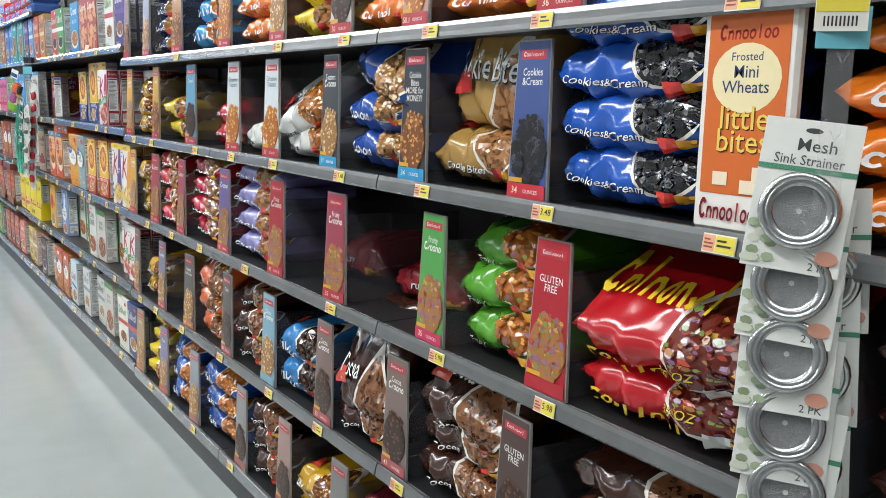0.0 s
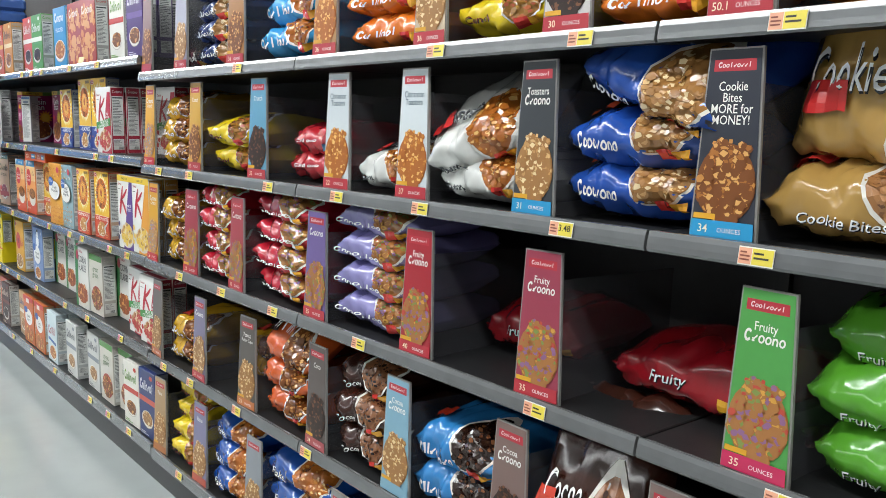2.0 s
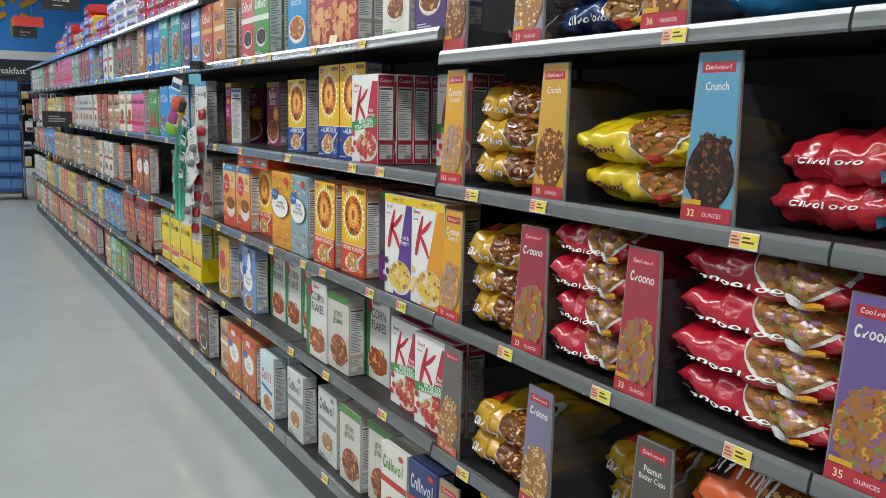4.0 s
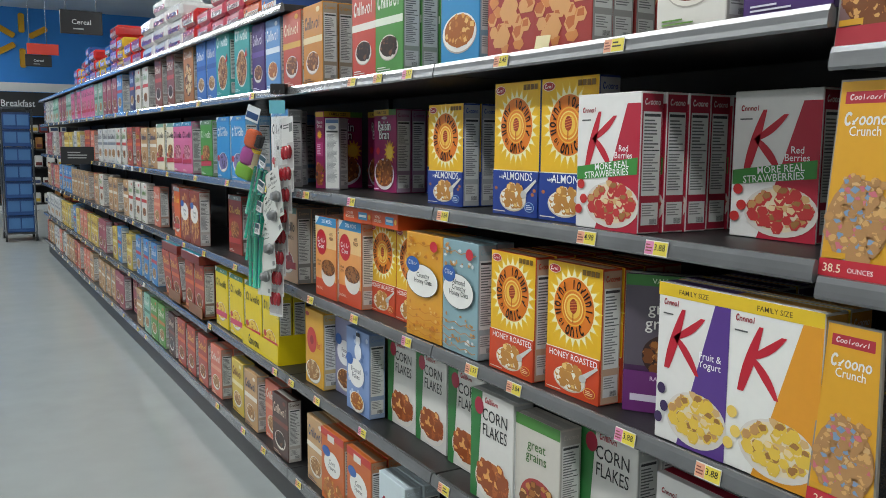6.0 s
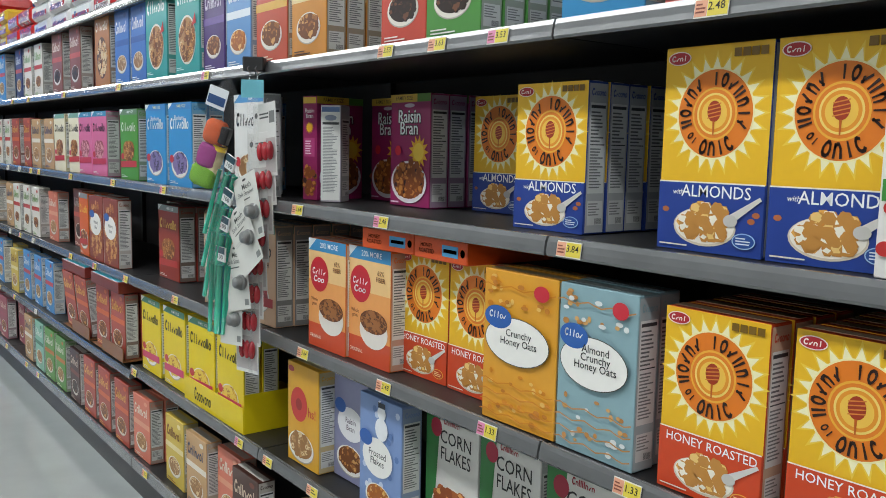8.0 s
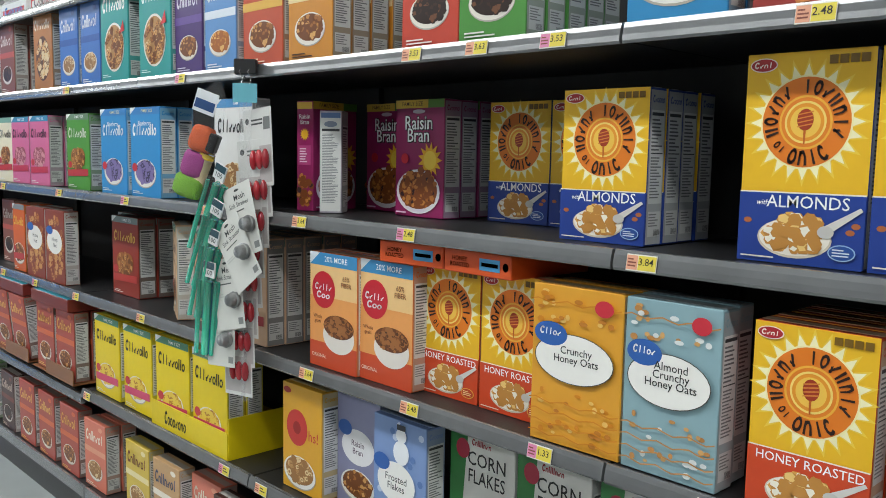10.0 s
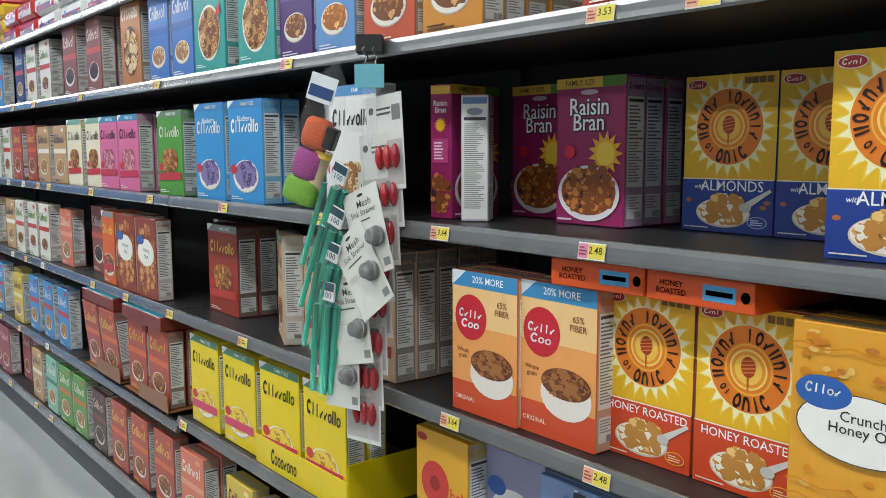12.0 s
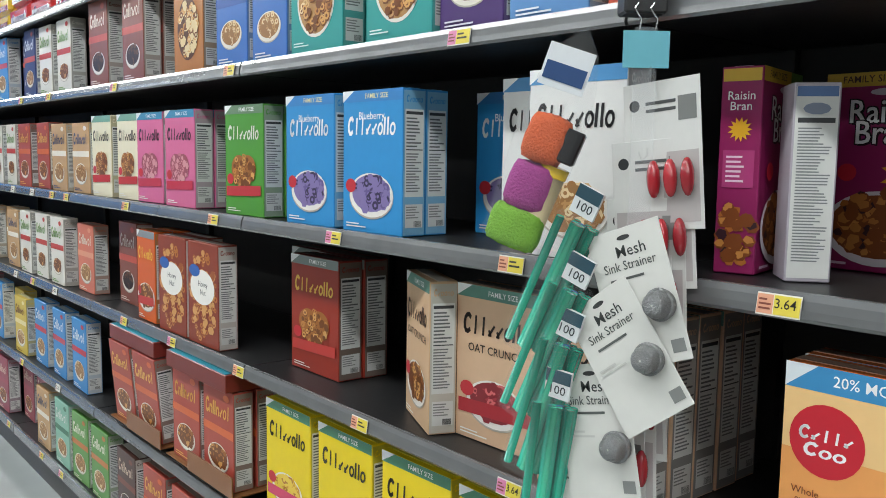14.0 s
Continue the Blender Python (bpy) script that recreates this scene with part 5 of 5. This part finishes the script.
# ---- hanging strips of small goods ----
def hook_strip(y, z0, z1, x, label):
    root = new("clip_strip")
    bm = block(-.016, -.0006, z1 - z0, .016, .0006, 0, bevel=0)
    part("strip", bm, CLEAR, root)
    for k in range(7):
        z = -.06 - k * (z0 - z1 - .1) / 7
        part("hook", tube(bmesh.new(), [(-.004, -.001, z), (-.002, -.012, z - .012), (.004, -.014, z - .004), (.005, -.012, z + .006)], .0014, 5), CLEAR, root)
    for s in (-.010, .012):
        part("wire", tube(bmesh.new(), [(s, 0, -.01), (s + .004, .003, .012), (s - .006, .004, .026), (s + .004, .006, .042), (s + .010, .012, .034)], .0014, 6), STEEL, root)
    part("header", block(-.032, -.0035, -.055, .032, -.0020, -.005), paper("6fbccb"), root, "pale blue strip header")
    part("clip", block(-.03, .004, .02, .03, .05, .06, bevel=.003), SHELF, root)
    root.matrix_basis = pose(x, y, z0, 0, 0, -38)
    tagged(root, label, "clip strip")
    return root


def strainer_pack(front_wire=True):
    """A hang card for sink strainers: printed header, clear pouch and a steel ring with a mesh cup."""
    root = new("sink_strainer_pack")
    w, h = .118, .195
    part("card", block(-w / 2, 0, 0, w / 2, .0012, h, bevel=.0005), paper("dcdcd6"), root)
    a = Print(on_front(w, h, .0003), paper, w, h)
    a.ell(.5, .93, .09, .018, "3a3c3c", 12)
    a.text("Mesh", .56, .83, .017, "3a3f3e")
    a.text("Sink Strainer", .5, .73, .0135, "4a4f4e", squeeze=.9)
    if front_wire:
        a.rect(0, .655, 1, .69, "2f7d5c")
        a.text("2 PK", .80, .05, .0105, "3a3f3c")
        a.rect(.36, .57, .64, .615, "3f8a6a")
        a.text("2 PACK", .5, .592, .0055, "e8f0ea")
        rn = random.Random(3)
        for _ in range(14):
            a.ell(rn.uniform(.03, .30), rn.uniform(.05, .3), .07, .03, rn.choice(("9aa886", "c9cbb8", "7d8a66")), 7)
        a.ell(.85, .12, .12, .05, "c98a72", 10)
    else:
        a.lines(.2, .62, .95, .66, 1, "5a5e5c")
        a.rect(.78, .06, .95, .15, "8a8c8a")
        a.lines(.08, .45, .5, .52, 2, "c9c9c4")
    part("print", a.bm, a.mats, root)
    bm = bmesh.new()
    cx, cz, R, r = (0, .078, .044, .006) if front_wire else (.036, .078, .020, .003)
    n, m = 28, 8
    ring = [[bm.verts.new((cx + (R + r * math.cos(6.2832 * j / m)) * math.cos(6.2832 * i / n), -.012 + r * math.sin(6.2832 * j / m), cz + (R + r * math.cos(6.2832 * j / m)) * math.sin(6.2832 * i / n))) for j in range(m)] for i in range(n)]
    for i in range(n):
        for j in range(m):
            bm.faces.new((ring[i][j], ring[(i + 1) % n][j], ring[(i + 1) % n][(j + 1) % m], ring[i][(j + 1) % m]))
    MESH = material("steel_mesh", (.34, .345, .345), .35, metal=.9, grain=.3, scale=400, bump=.8, bump_scale=500)
    part("ring", bm, STEEL if front_wire else MESH, root, "bright steel ring", smooth=True)
    bm = bmesh.new()
    fl = [[bm.verts.new((cx + R * q * math.cos(6.2832 * i / 28), -.0125 - dy, cz + R * q * math.sin(6.2832 * i / 28))) for i in range(28)] for q, dy in (((.98, .003), (.84, .0055), (.72, .001)) if front_wire else ((1.14, 0), (1.10, .002), (1.0, .001)))]
    for p, q in zip(fl, fl[1:]):
        for i in range(28):
            bm.faces.new((p[i], p[(i + 1) % 28], q[(i + 1) % 28], q[i]))
    part("flange", bm, STEEL if front_wire else MESH, root, "bright steel flange", smooth=True)
    bm = bmesh.new()
    rows = [[bm.verts.new((cx + R * q * math.cos(6.2832 * i / 24), -.010 - dz, cz + R * q * math.sin(6.2832 * i / 24))) for i in range(24)] for q, dz in (((.78, 0), (.70, -.003), (.6, -.006), (.4, -.008), (.08, -.0085)) if front_wire else ((1.05, -.006), (1.0, .002), (.88, .014), (.80, .020), (.66, .0225), (.08, .023)))]
    for p, q in zip(rows, rows[1:]):
        for i in range(24):
            bm.faces.new((p[i], p[(i + 1) % 24], q[(i + 1) % 24], q[i]))
    part("mesh_cup", bm, material("steel_mesh", (.34, .345, .345), .35, metal=.9, grain=.3, scale=400, bump=.8, bump_scale=500), root, "grey steel mesh cup", smooth=True)
    if front_wire:
        bm = bmesh.new()
        g = [[bm.verts.new((-w / 2 + w * i / 10, -.004 - .011 * math.sin(math.pi * min(1, max(0, i / 10))) ** .4 * (1 if 0 < j < 8 else .2) - .003 * noise.noise(Vector((i * .9, j * .9, 3))), .004 + .135 * j / 8)) for j in range(9)] for i in range(11)]
        for i in range(10):
            for j in range(8):
                bm.faces.new((g[i][j], g[i + 1][j], g[i + 1][j + 1], g[i][j + 1]))
        part("pouch", bm, THIN, root, "crinkled clear pouch", smooth=True)
    tagged(root, "carded steel mesh sink strainer hanging on a clip strip", "sink strainer", "sink strainers")
    root["used"] = 0
    return root


hook_strip(.615, 1.655, .90, 1.0, "clear plastic clip strip with a yellow price flag")
flag = new("price_flag")
part("label", block(-.03, -.001, -.02, .03, 0, .022), TAGW, flag)
part("yellow_field", block(-.029, -.0018, .003, .029, -.001, .021), TAGY, flag)
bars = bmesh.new()
for k in range(9):
    box(bars, -.02 + k * .0045, -.0016, -.014, -.018 + k * .0045, -.001, -.002)
part("barcode", bars, paper("2a2a2a"), flag)
flag.matrix_basis = pose(.99, .612, 1.64, 0, 0, -50)
tagged(flag, "yellow and white price flag on a clip strip", "price tag")
P1 = strainer_pack(True)
for k in range(5):
    put(P1, pose(.970 + JIT.uniform(-.004, .004), .640 + JIT.uniform(-.004, .004) - .004 * k, 1.322 - k * .094, -11, 3 + JIT.uniform(-2, 3), -56 + JIT.uniform(-4, 4)))
for k in range(4):
    put(P1, pose(1.052 + JIT.uniform(-.004, .004), .640, 1.23 - k * .13, 4, -4, -52 + JIT.uniform(-6, 6)))

hook_strip(6.655, 1.71, .84, 1.012, "clear plastic clip strip crowded with kitchen goods")
P2 = strainer_pack(False)
for x, y, z, ry in ((.986, 6.599, 1.252, 20), (.978, 6.58, 1.18, 37), (.972, 6.663, 1.045, 13), (.966, 6.712, .935, 4)):
    put(P2, pose(x, y, z, -3, -ry, -82))


def berry_card(k):
    root = new("bag_clip_card")
    part("card", block(-.06, 0, 0, .06, .0012, .21, bevel=.0005), paper("d8d8d4"), root)
    a = Print(on_front(.12, .21, .0003), paper, .12, .21)
    a.ell(.15, .85, .07, .04, "2a2c2e", 12)
    a.lines(.3, .78, .7, .88, 2, "4a4c4c", 2)
    a.rect(.72, .72, .95, .88, "7a7c7a")
    a.rect(.04, .05, .96, .52, "b8b2b0")
    part("print", a.bm, a.mats, root)
    for i in range(3):
        bm = bmesh.new()
        bmesh.ops.create_uvsphere(bm, u_segments=12, v_segments=8, radius=1)
        bmesh.ops.transform(bm, verts=bm.verts, matrix=pose(-.010 + .026 * i, -.010, .072) @ Matrix.Diagonal((.0095, .011, .027, 1)))
        part("clip", bm, film(("b0242e", "b8323a", "a02630")[i]), root, smooth=True)
    tagged(root, "white card with red plastic bag clips on a clip strip", "bag clips", "bag clips")
    root["used"] = 0
    return root


BC = berry_card(0)
for k in range(8):
    put(BC, pose(1.040 - .005 * k, 6.630 + .008 * k, 1.432 - k * .083, -2, -6 + .5 * k + JIT.uniform(-2, 2), -82 + JIT.uniform(-5, 5)))


def straw_bundle(cols):
    root = new("drinking_straws")
    rn = random.Random(2)
    for i in range(14):
        x, y = rn.uniform(-.027, .027), rn.uniform(-.013, .013)
        part("straw", tube(bmesh.new(), [(x, y, 0), (x * .9, y, -.21)], .0058, 7), film(cols[i % len(cols)]), root, smooth=True)
    part("wrapper", block(-.034, -.020, -.222, .034, .020, .012, bevel=.008), THIN, root, "clear wrapper")
    part("header", block(-.02, -.003, .012, .02, .003, .055), paper("e4e8e8"), root)
    a = Print(lambda u, v, k: ((u - .5) * .04, -.0035 - .0001 * k, .012 + v * .043), paper, .04, .043)
    a.rect(0, .55, 1, 1, "2f4f5c")
    a.text("100", .5, .3, .014, "2a3438")
    part("header_print", a.bm, a.mats, root)
    tagged(root, "bundle of teal drinking straws in a clear wrapper", "straws", "straw bundles")
    root["used"] = 0
    return root


SB = straw_bundle(("1fb89a", "22ad8e", "2cc0a4", "1fa488", "2a86b8", "34c29a", "1fb090"))
for x, y, z, ry in ((.968, 6.728, 1.438, 25), (.960, 6.731, 1.341, 24), (.954, 6.738, 1.261, 18), (.948, 6.742, 1.17, 8)):
    put(SB, pose(x, y, z, 3, ry, -74))

# three net sponges in a clear bag
sp = new("sponge_pack")
for i, (c, z) in enumerate((("e2622a", -.132), ("a83a8c", -.205), ("7db82a", -.268))):
    bm = bmesh.new()
    bmesh.ops.create_uvsphere(bm, u_segments=20, v_segments=12, radius=1)
    for v in bm.verts:
        e = max(abs(v.co.x), abs(v.co.y), abs(v.co.z))
        v.co = v.co * (.35 + .65 / max(e, .5)) * .80
        v.co *= 1 + .05 * noise.noise(v.co * 5 + Vector((i, 0, 0)))
    bmesh.ops.transform(bm, verts=bm.verts, matrix=pose(0, 0, z) @ Matrix.Diagonal(((.040, .043, .052)[i], .03, (.046, .046, .040)[i], 1)))
    part("sponge", bm, material("net_sponge_" + c, srgb(c), .8, grain=.3, scale=220, bump=.9, bump_scale=260), sp, smooth=True)
bm = bmesh.new()
rows = [[bm.verts.new((hw * math.cos(6.2832 * i / 20) * (1 + .06 * noise.noise(Vector((i * .8, z * 40, 1)))), .034 * min(1, hw / .04) * math.sin(6.2832 * i / 20), z)) for i in range(20)] for hw, z in ((.006, .03), (.03, 0), (.045, -.05), (.05, -.12), (.05, -.2), (.048, -.27), (.05, -.292))]
for p, q in zip(rows, rows[1:]):
    for i in range(20):
        bm.faces.new((p[i], p[(i + 1) % 20], q[(i + 1) % 20], q[i]))
part("clear_bag", bm, THIN, sp, smooth=True)
part("header", block(-.034, -.036, -.06, .034, -.0345, .0, bevel=.0004), paper("dfe3e6"), sp)
part("header_band", block(-.03, -.0372, -.05, .03, -.0364, -.025), paper("2a4a7a"), sp)
sp.matrix_basis = pose(.975, 6.742, 1.682, 0, 19, -60)
tagged(sp, "clear bag of orange, purple and green sponges on a clip strip", "sponges")
pick = new("toothpick_tub")
part("tub", tube(bmesh.new(), [(0, 0, -.05), (0, 0, .03)], .020, 16), paper("d9c49a"), pick, smooth=True)
part("lid", tube(bmesh.new(), [(0, 0, .0305), (0, 0, .046)], .0215, 16), film("d8b52a"), pick, smooth=True)
part("band", block(-.024, -.024, .055, .024, .002, .105, bevel=.003), paper("1a1a1c"), pick)
pick.matrix_basis = pose(.955, 6.785, 1.475, 0, 22, -55)
tagged(pick, "small tub of wooden picks with a yellow lid", "toothpicks")

# small black sign on the rail further along
sign = new("shelf_sign")
part("panel", block(-.15, 0, -.16, .15, .004, .0, bevel=.001), paper("17181a"), sign)
a = Print(lambda u, v, k: ((u - .5) * .30, -.0008 - .0001 * k, -.16 + v * .16), paper, .3, .16)
a.lines(.2, .3, .8, .75, 3, "9a9c9c")
part("print", a.bm, a.mats, sign)
sign.matrix_basis = pose(.95, 11.9, 1.49, 0, 0, -20)
part("bracket", tube(bmesh.new(), [(0, .003, -.01), (.05, .13, -.06)], .004, 5), SHELF, sign)
tagged(sign, "small black sign jutting from a shelf rail", "sign")

# ---- beyond the end of the aisle ----
def hanging_sign(x0, x1, y, z0, z1, word, red=False):
    root = new("aisle_sign")
    part("board", block(x0, y, z0, x1, y + .03, z1, bevel=.004), paper("1c1d20"), root)
    a = Print(lambda u, v, k: (x0 + u * (x1 - x0), y - .0008 - .0001 * k, z0 + v * (z1 - z0)), paper, x1 - x0, z1 - z0)
    a.text(word, .5, .5, (z1 - z0) * .22, "dfe1e2")
    a.lines(.3, .15, .7, .28, 1, "a9abac")
    part("print", a.bm, a.mats, root)
    for x in (x0 + .05, x1 - .05):
        part("cable", tube(bmesh.new(), [(x, y + .015, z1), (x, y + .015, 4.6)], .004, 5), STEEL, root)
    if red:
        part("red_strip", block(x0 + .02, y - .03, z1 + .002, x1 + .08, y - .005, z1 + .13), paper("d8402f"), root)
    tagged(root, "black hanging aisle sign with white lettering", "aisle sign", "aisle signs")


hanging_sign(.86, 1.22, 12.0, 2.51, 2.72, "Cereal")
hanging_sign(.80, 1.09, 15.0, 2.43, 2.57, "Cereal", True)

# blue wall emblem of six plain yellow bars
emblem = new("wall_emblem")
for k in range(6):
    t = math.radians(90 + 60 * k)
    c, s = math.cos(t), math.sin(t)
    bm = bmesh.new()
    box(bm, -.065, -.02, .18, .065, 0, .62, bevel=.03)
    bmesh.ops.transform(bm, verts=bm.verts, matrix=pose(1.62, 25.985, 3.85, 0, math.degrees(t) - 90, 0))
    part("bar", bm, paper("f0b62a"), emblem)
tagged(emblem, "ring of six yellow bars on a blue wall", "wall emblem")

wallbay = new("wall_shelving")
part("fascia", block(-3, 24.6, 2.08, 4.5, 24.66, 2.60), paper("1d1e20"), wallbay)
part("white_band", block(-3, 24.58, 2.61, 4.5, 24.66, 2.80), paper("d8d8d4"), wallbay)
part("back", block(-3, 25.1, 0, 4.5, 25.14, 2.07), BACK, wallbay)
for z in (.14, .55, .95, 1.35, 1.72):
    part("board", block(-3, 24.65, z - .03, 4.5, 25.1, z), SHELF, wallbay)
part("plinth", block(-3, 24.6, 0, 4.5, 24.64, .11), paper("c8cac8"), wallbay)
a = Print(lambda u, v, k: (.85 + u * 1.0, 24.598 - .0005 * k, 2.12 + v * .45), paper, 1.1, .45)
a.text("Breakfast", .52, .5, .15, "dfe1e2")
part("lettering", a.bm, a.mats, wallbay)
tagged(wallbay, "black wall shelving with a white-lettered fascia", "wall shelving")
rn = random.Random(8)
for z in (.14, .55, .95, 1.35, 1.72):
    x = .2
    while x < 2.4:
        w = rn.uniform(.10, .2)
        jar = new("grocery_pack")
        part("pack", block(x, 24.7, z, x + w, 24.85, z + rn.uniform(.16, .28), bevel=.02), paper(rn.choice(("d9d6cc", "c9c9c4", "8a2a24", "a8743a", "e2e0da"))), jar)
        part("pack_label", block(x + .02, 24.694, z + .04, x + w - .02, 24.699, z + .11), paper(rn.choice(("6a2a22", "3a4a6a", "d8b53a"))), jar)
        tagged(jar, "small grocery pack on the end wall shelving", "grocery pack", "end wall packs")
        x += w + rn.uniform(.02, .08)

# rolling rack of blue crates
rack = new("crate_trolley")
x0, x1, yr0, yr1 = .66, 1.08, 18.0, 18.6
WIRE = material("grey_rack_paint", (.10, .11, .12), .4, metal=.6, grain=.2)
for x in (x0, x1):
    for yy in (yr0, yr1):
        part("post", tube(bmesh.new(), [(x, yy, .1), (x, yy, 2.02)], .014, 8), WIRE, rack, smooth=True)
        part("wheel", tube(bmesh.new(), [(x - .015, yy, .055), (x + .015, yy, .055)], .054, 12), SHELF, rack, smooth=True)
for yy in (yr0, yr1):
    part("top_bar", tube(bmesh.new(), [(x0, yy, 1.96), (x0 + .04, yy, 2.04), (x1 - .04, yy, 2.04), (x1, yy, 1.96)], .012, 8), WIRE, rack, smooth=True)
part("platform", block(x0, yr0, .11, x1, yr1, .135), WIRE, rack)
tagged(rack, "dark wire trolley stacked with blue crates", "trolley")
CR = paper("28518c")
for k in range(7):
    cr = new("plastic_crate")
    z = .137 + k * .262
    part("shell", block(x0 + .02, yr0 + .02, z, x1 - .02, yr1 - .02, z + .255, bevel=.008), CR, cr)
    for q in (0, 1):
        part("front_panel", block(x0 + .04 + q * .18, yr0 + .012, z + .06, x0 + .20 + q * .18, yr0 + .019, z + .22), paper("4a7ab0"), cr)
    part("rim", block(x0 + .015, yr0 + .008, z + .232, x1 - .015, yr0 + .019, z + .252), paper("1c3a68"), cr)
    tagged(cr, "blue plastic crate stacked on a trolley", "crate", "blue crates")

# fallen clip and a torn paper tag left on the shelves
tagn = new("paper_scrap")
part("scrap", block(-.02, 0, 0, .02, .001, .03), paper("e6d8a8"), tagn)
tagn.matrix_basis = pose(FRONT - .006, 5.02, Z1 + .002, -14, 0, -75)
tagged(tagn, "folded price label sticking up from a rail", "price tag")
# prototypes that no shelf used are not kept
for proto in list(BUILT.values()) + list(BAGS.values()) + packs:
    if not proto.get("used"):
        for o in list(proto.children_recursive) + [proto]:
            bpy.data.objects.remove(o)
for o in list(scene.objects):
    if "used" in o:
        del o["used"]
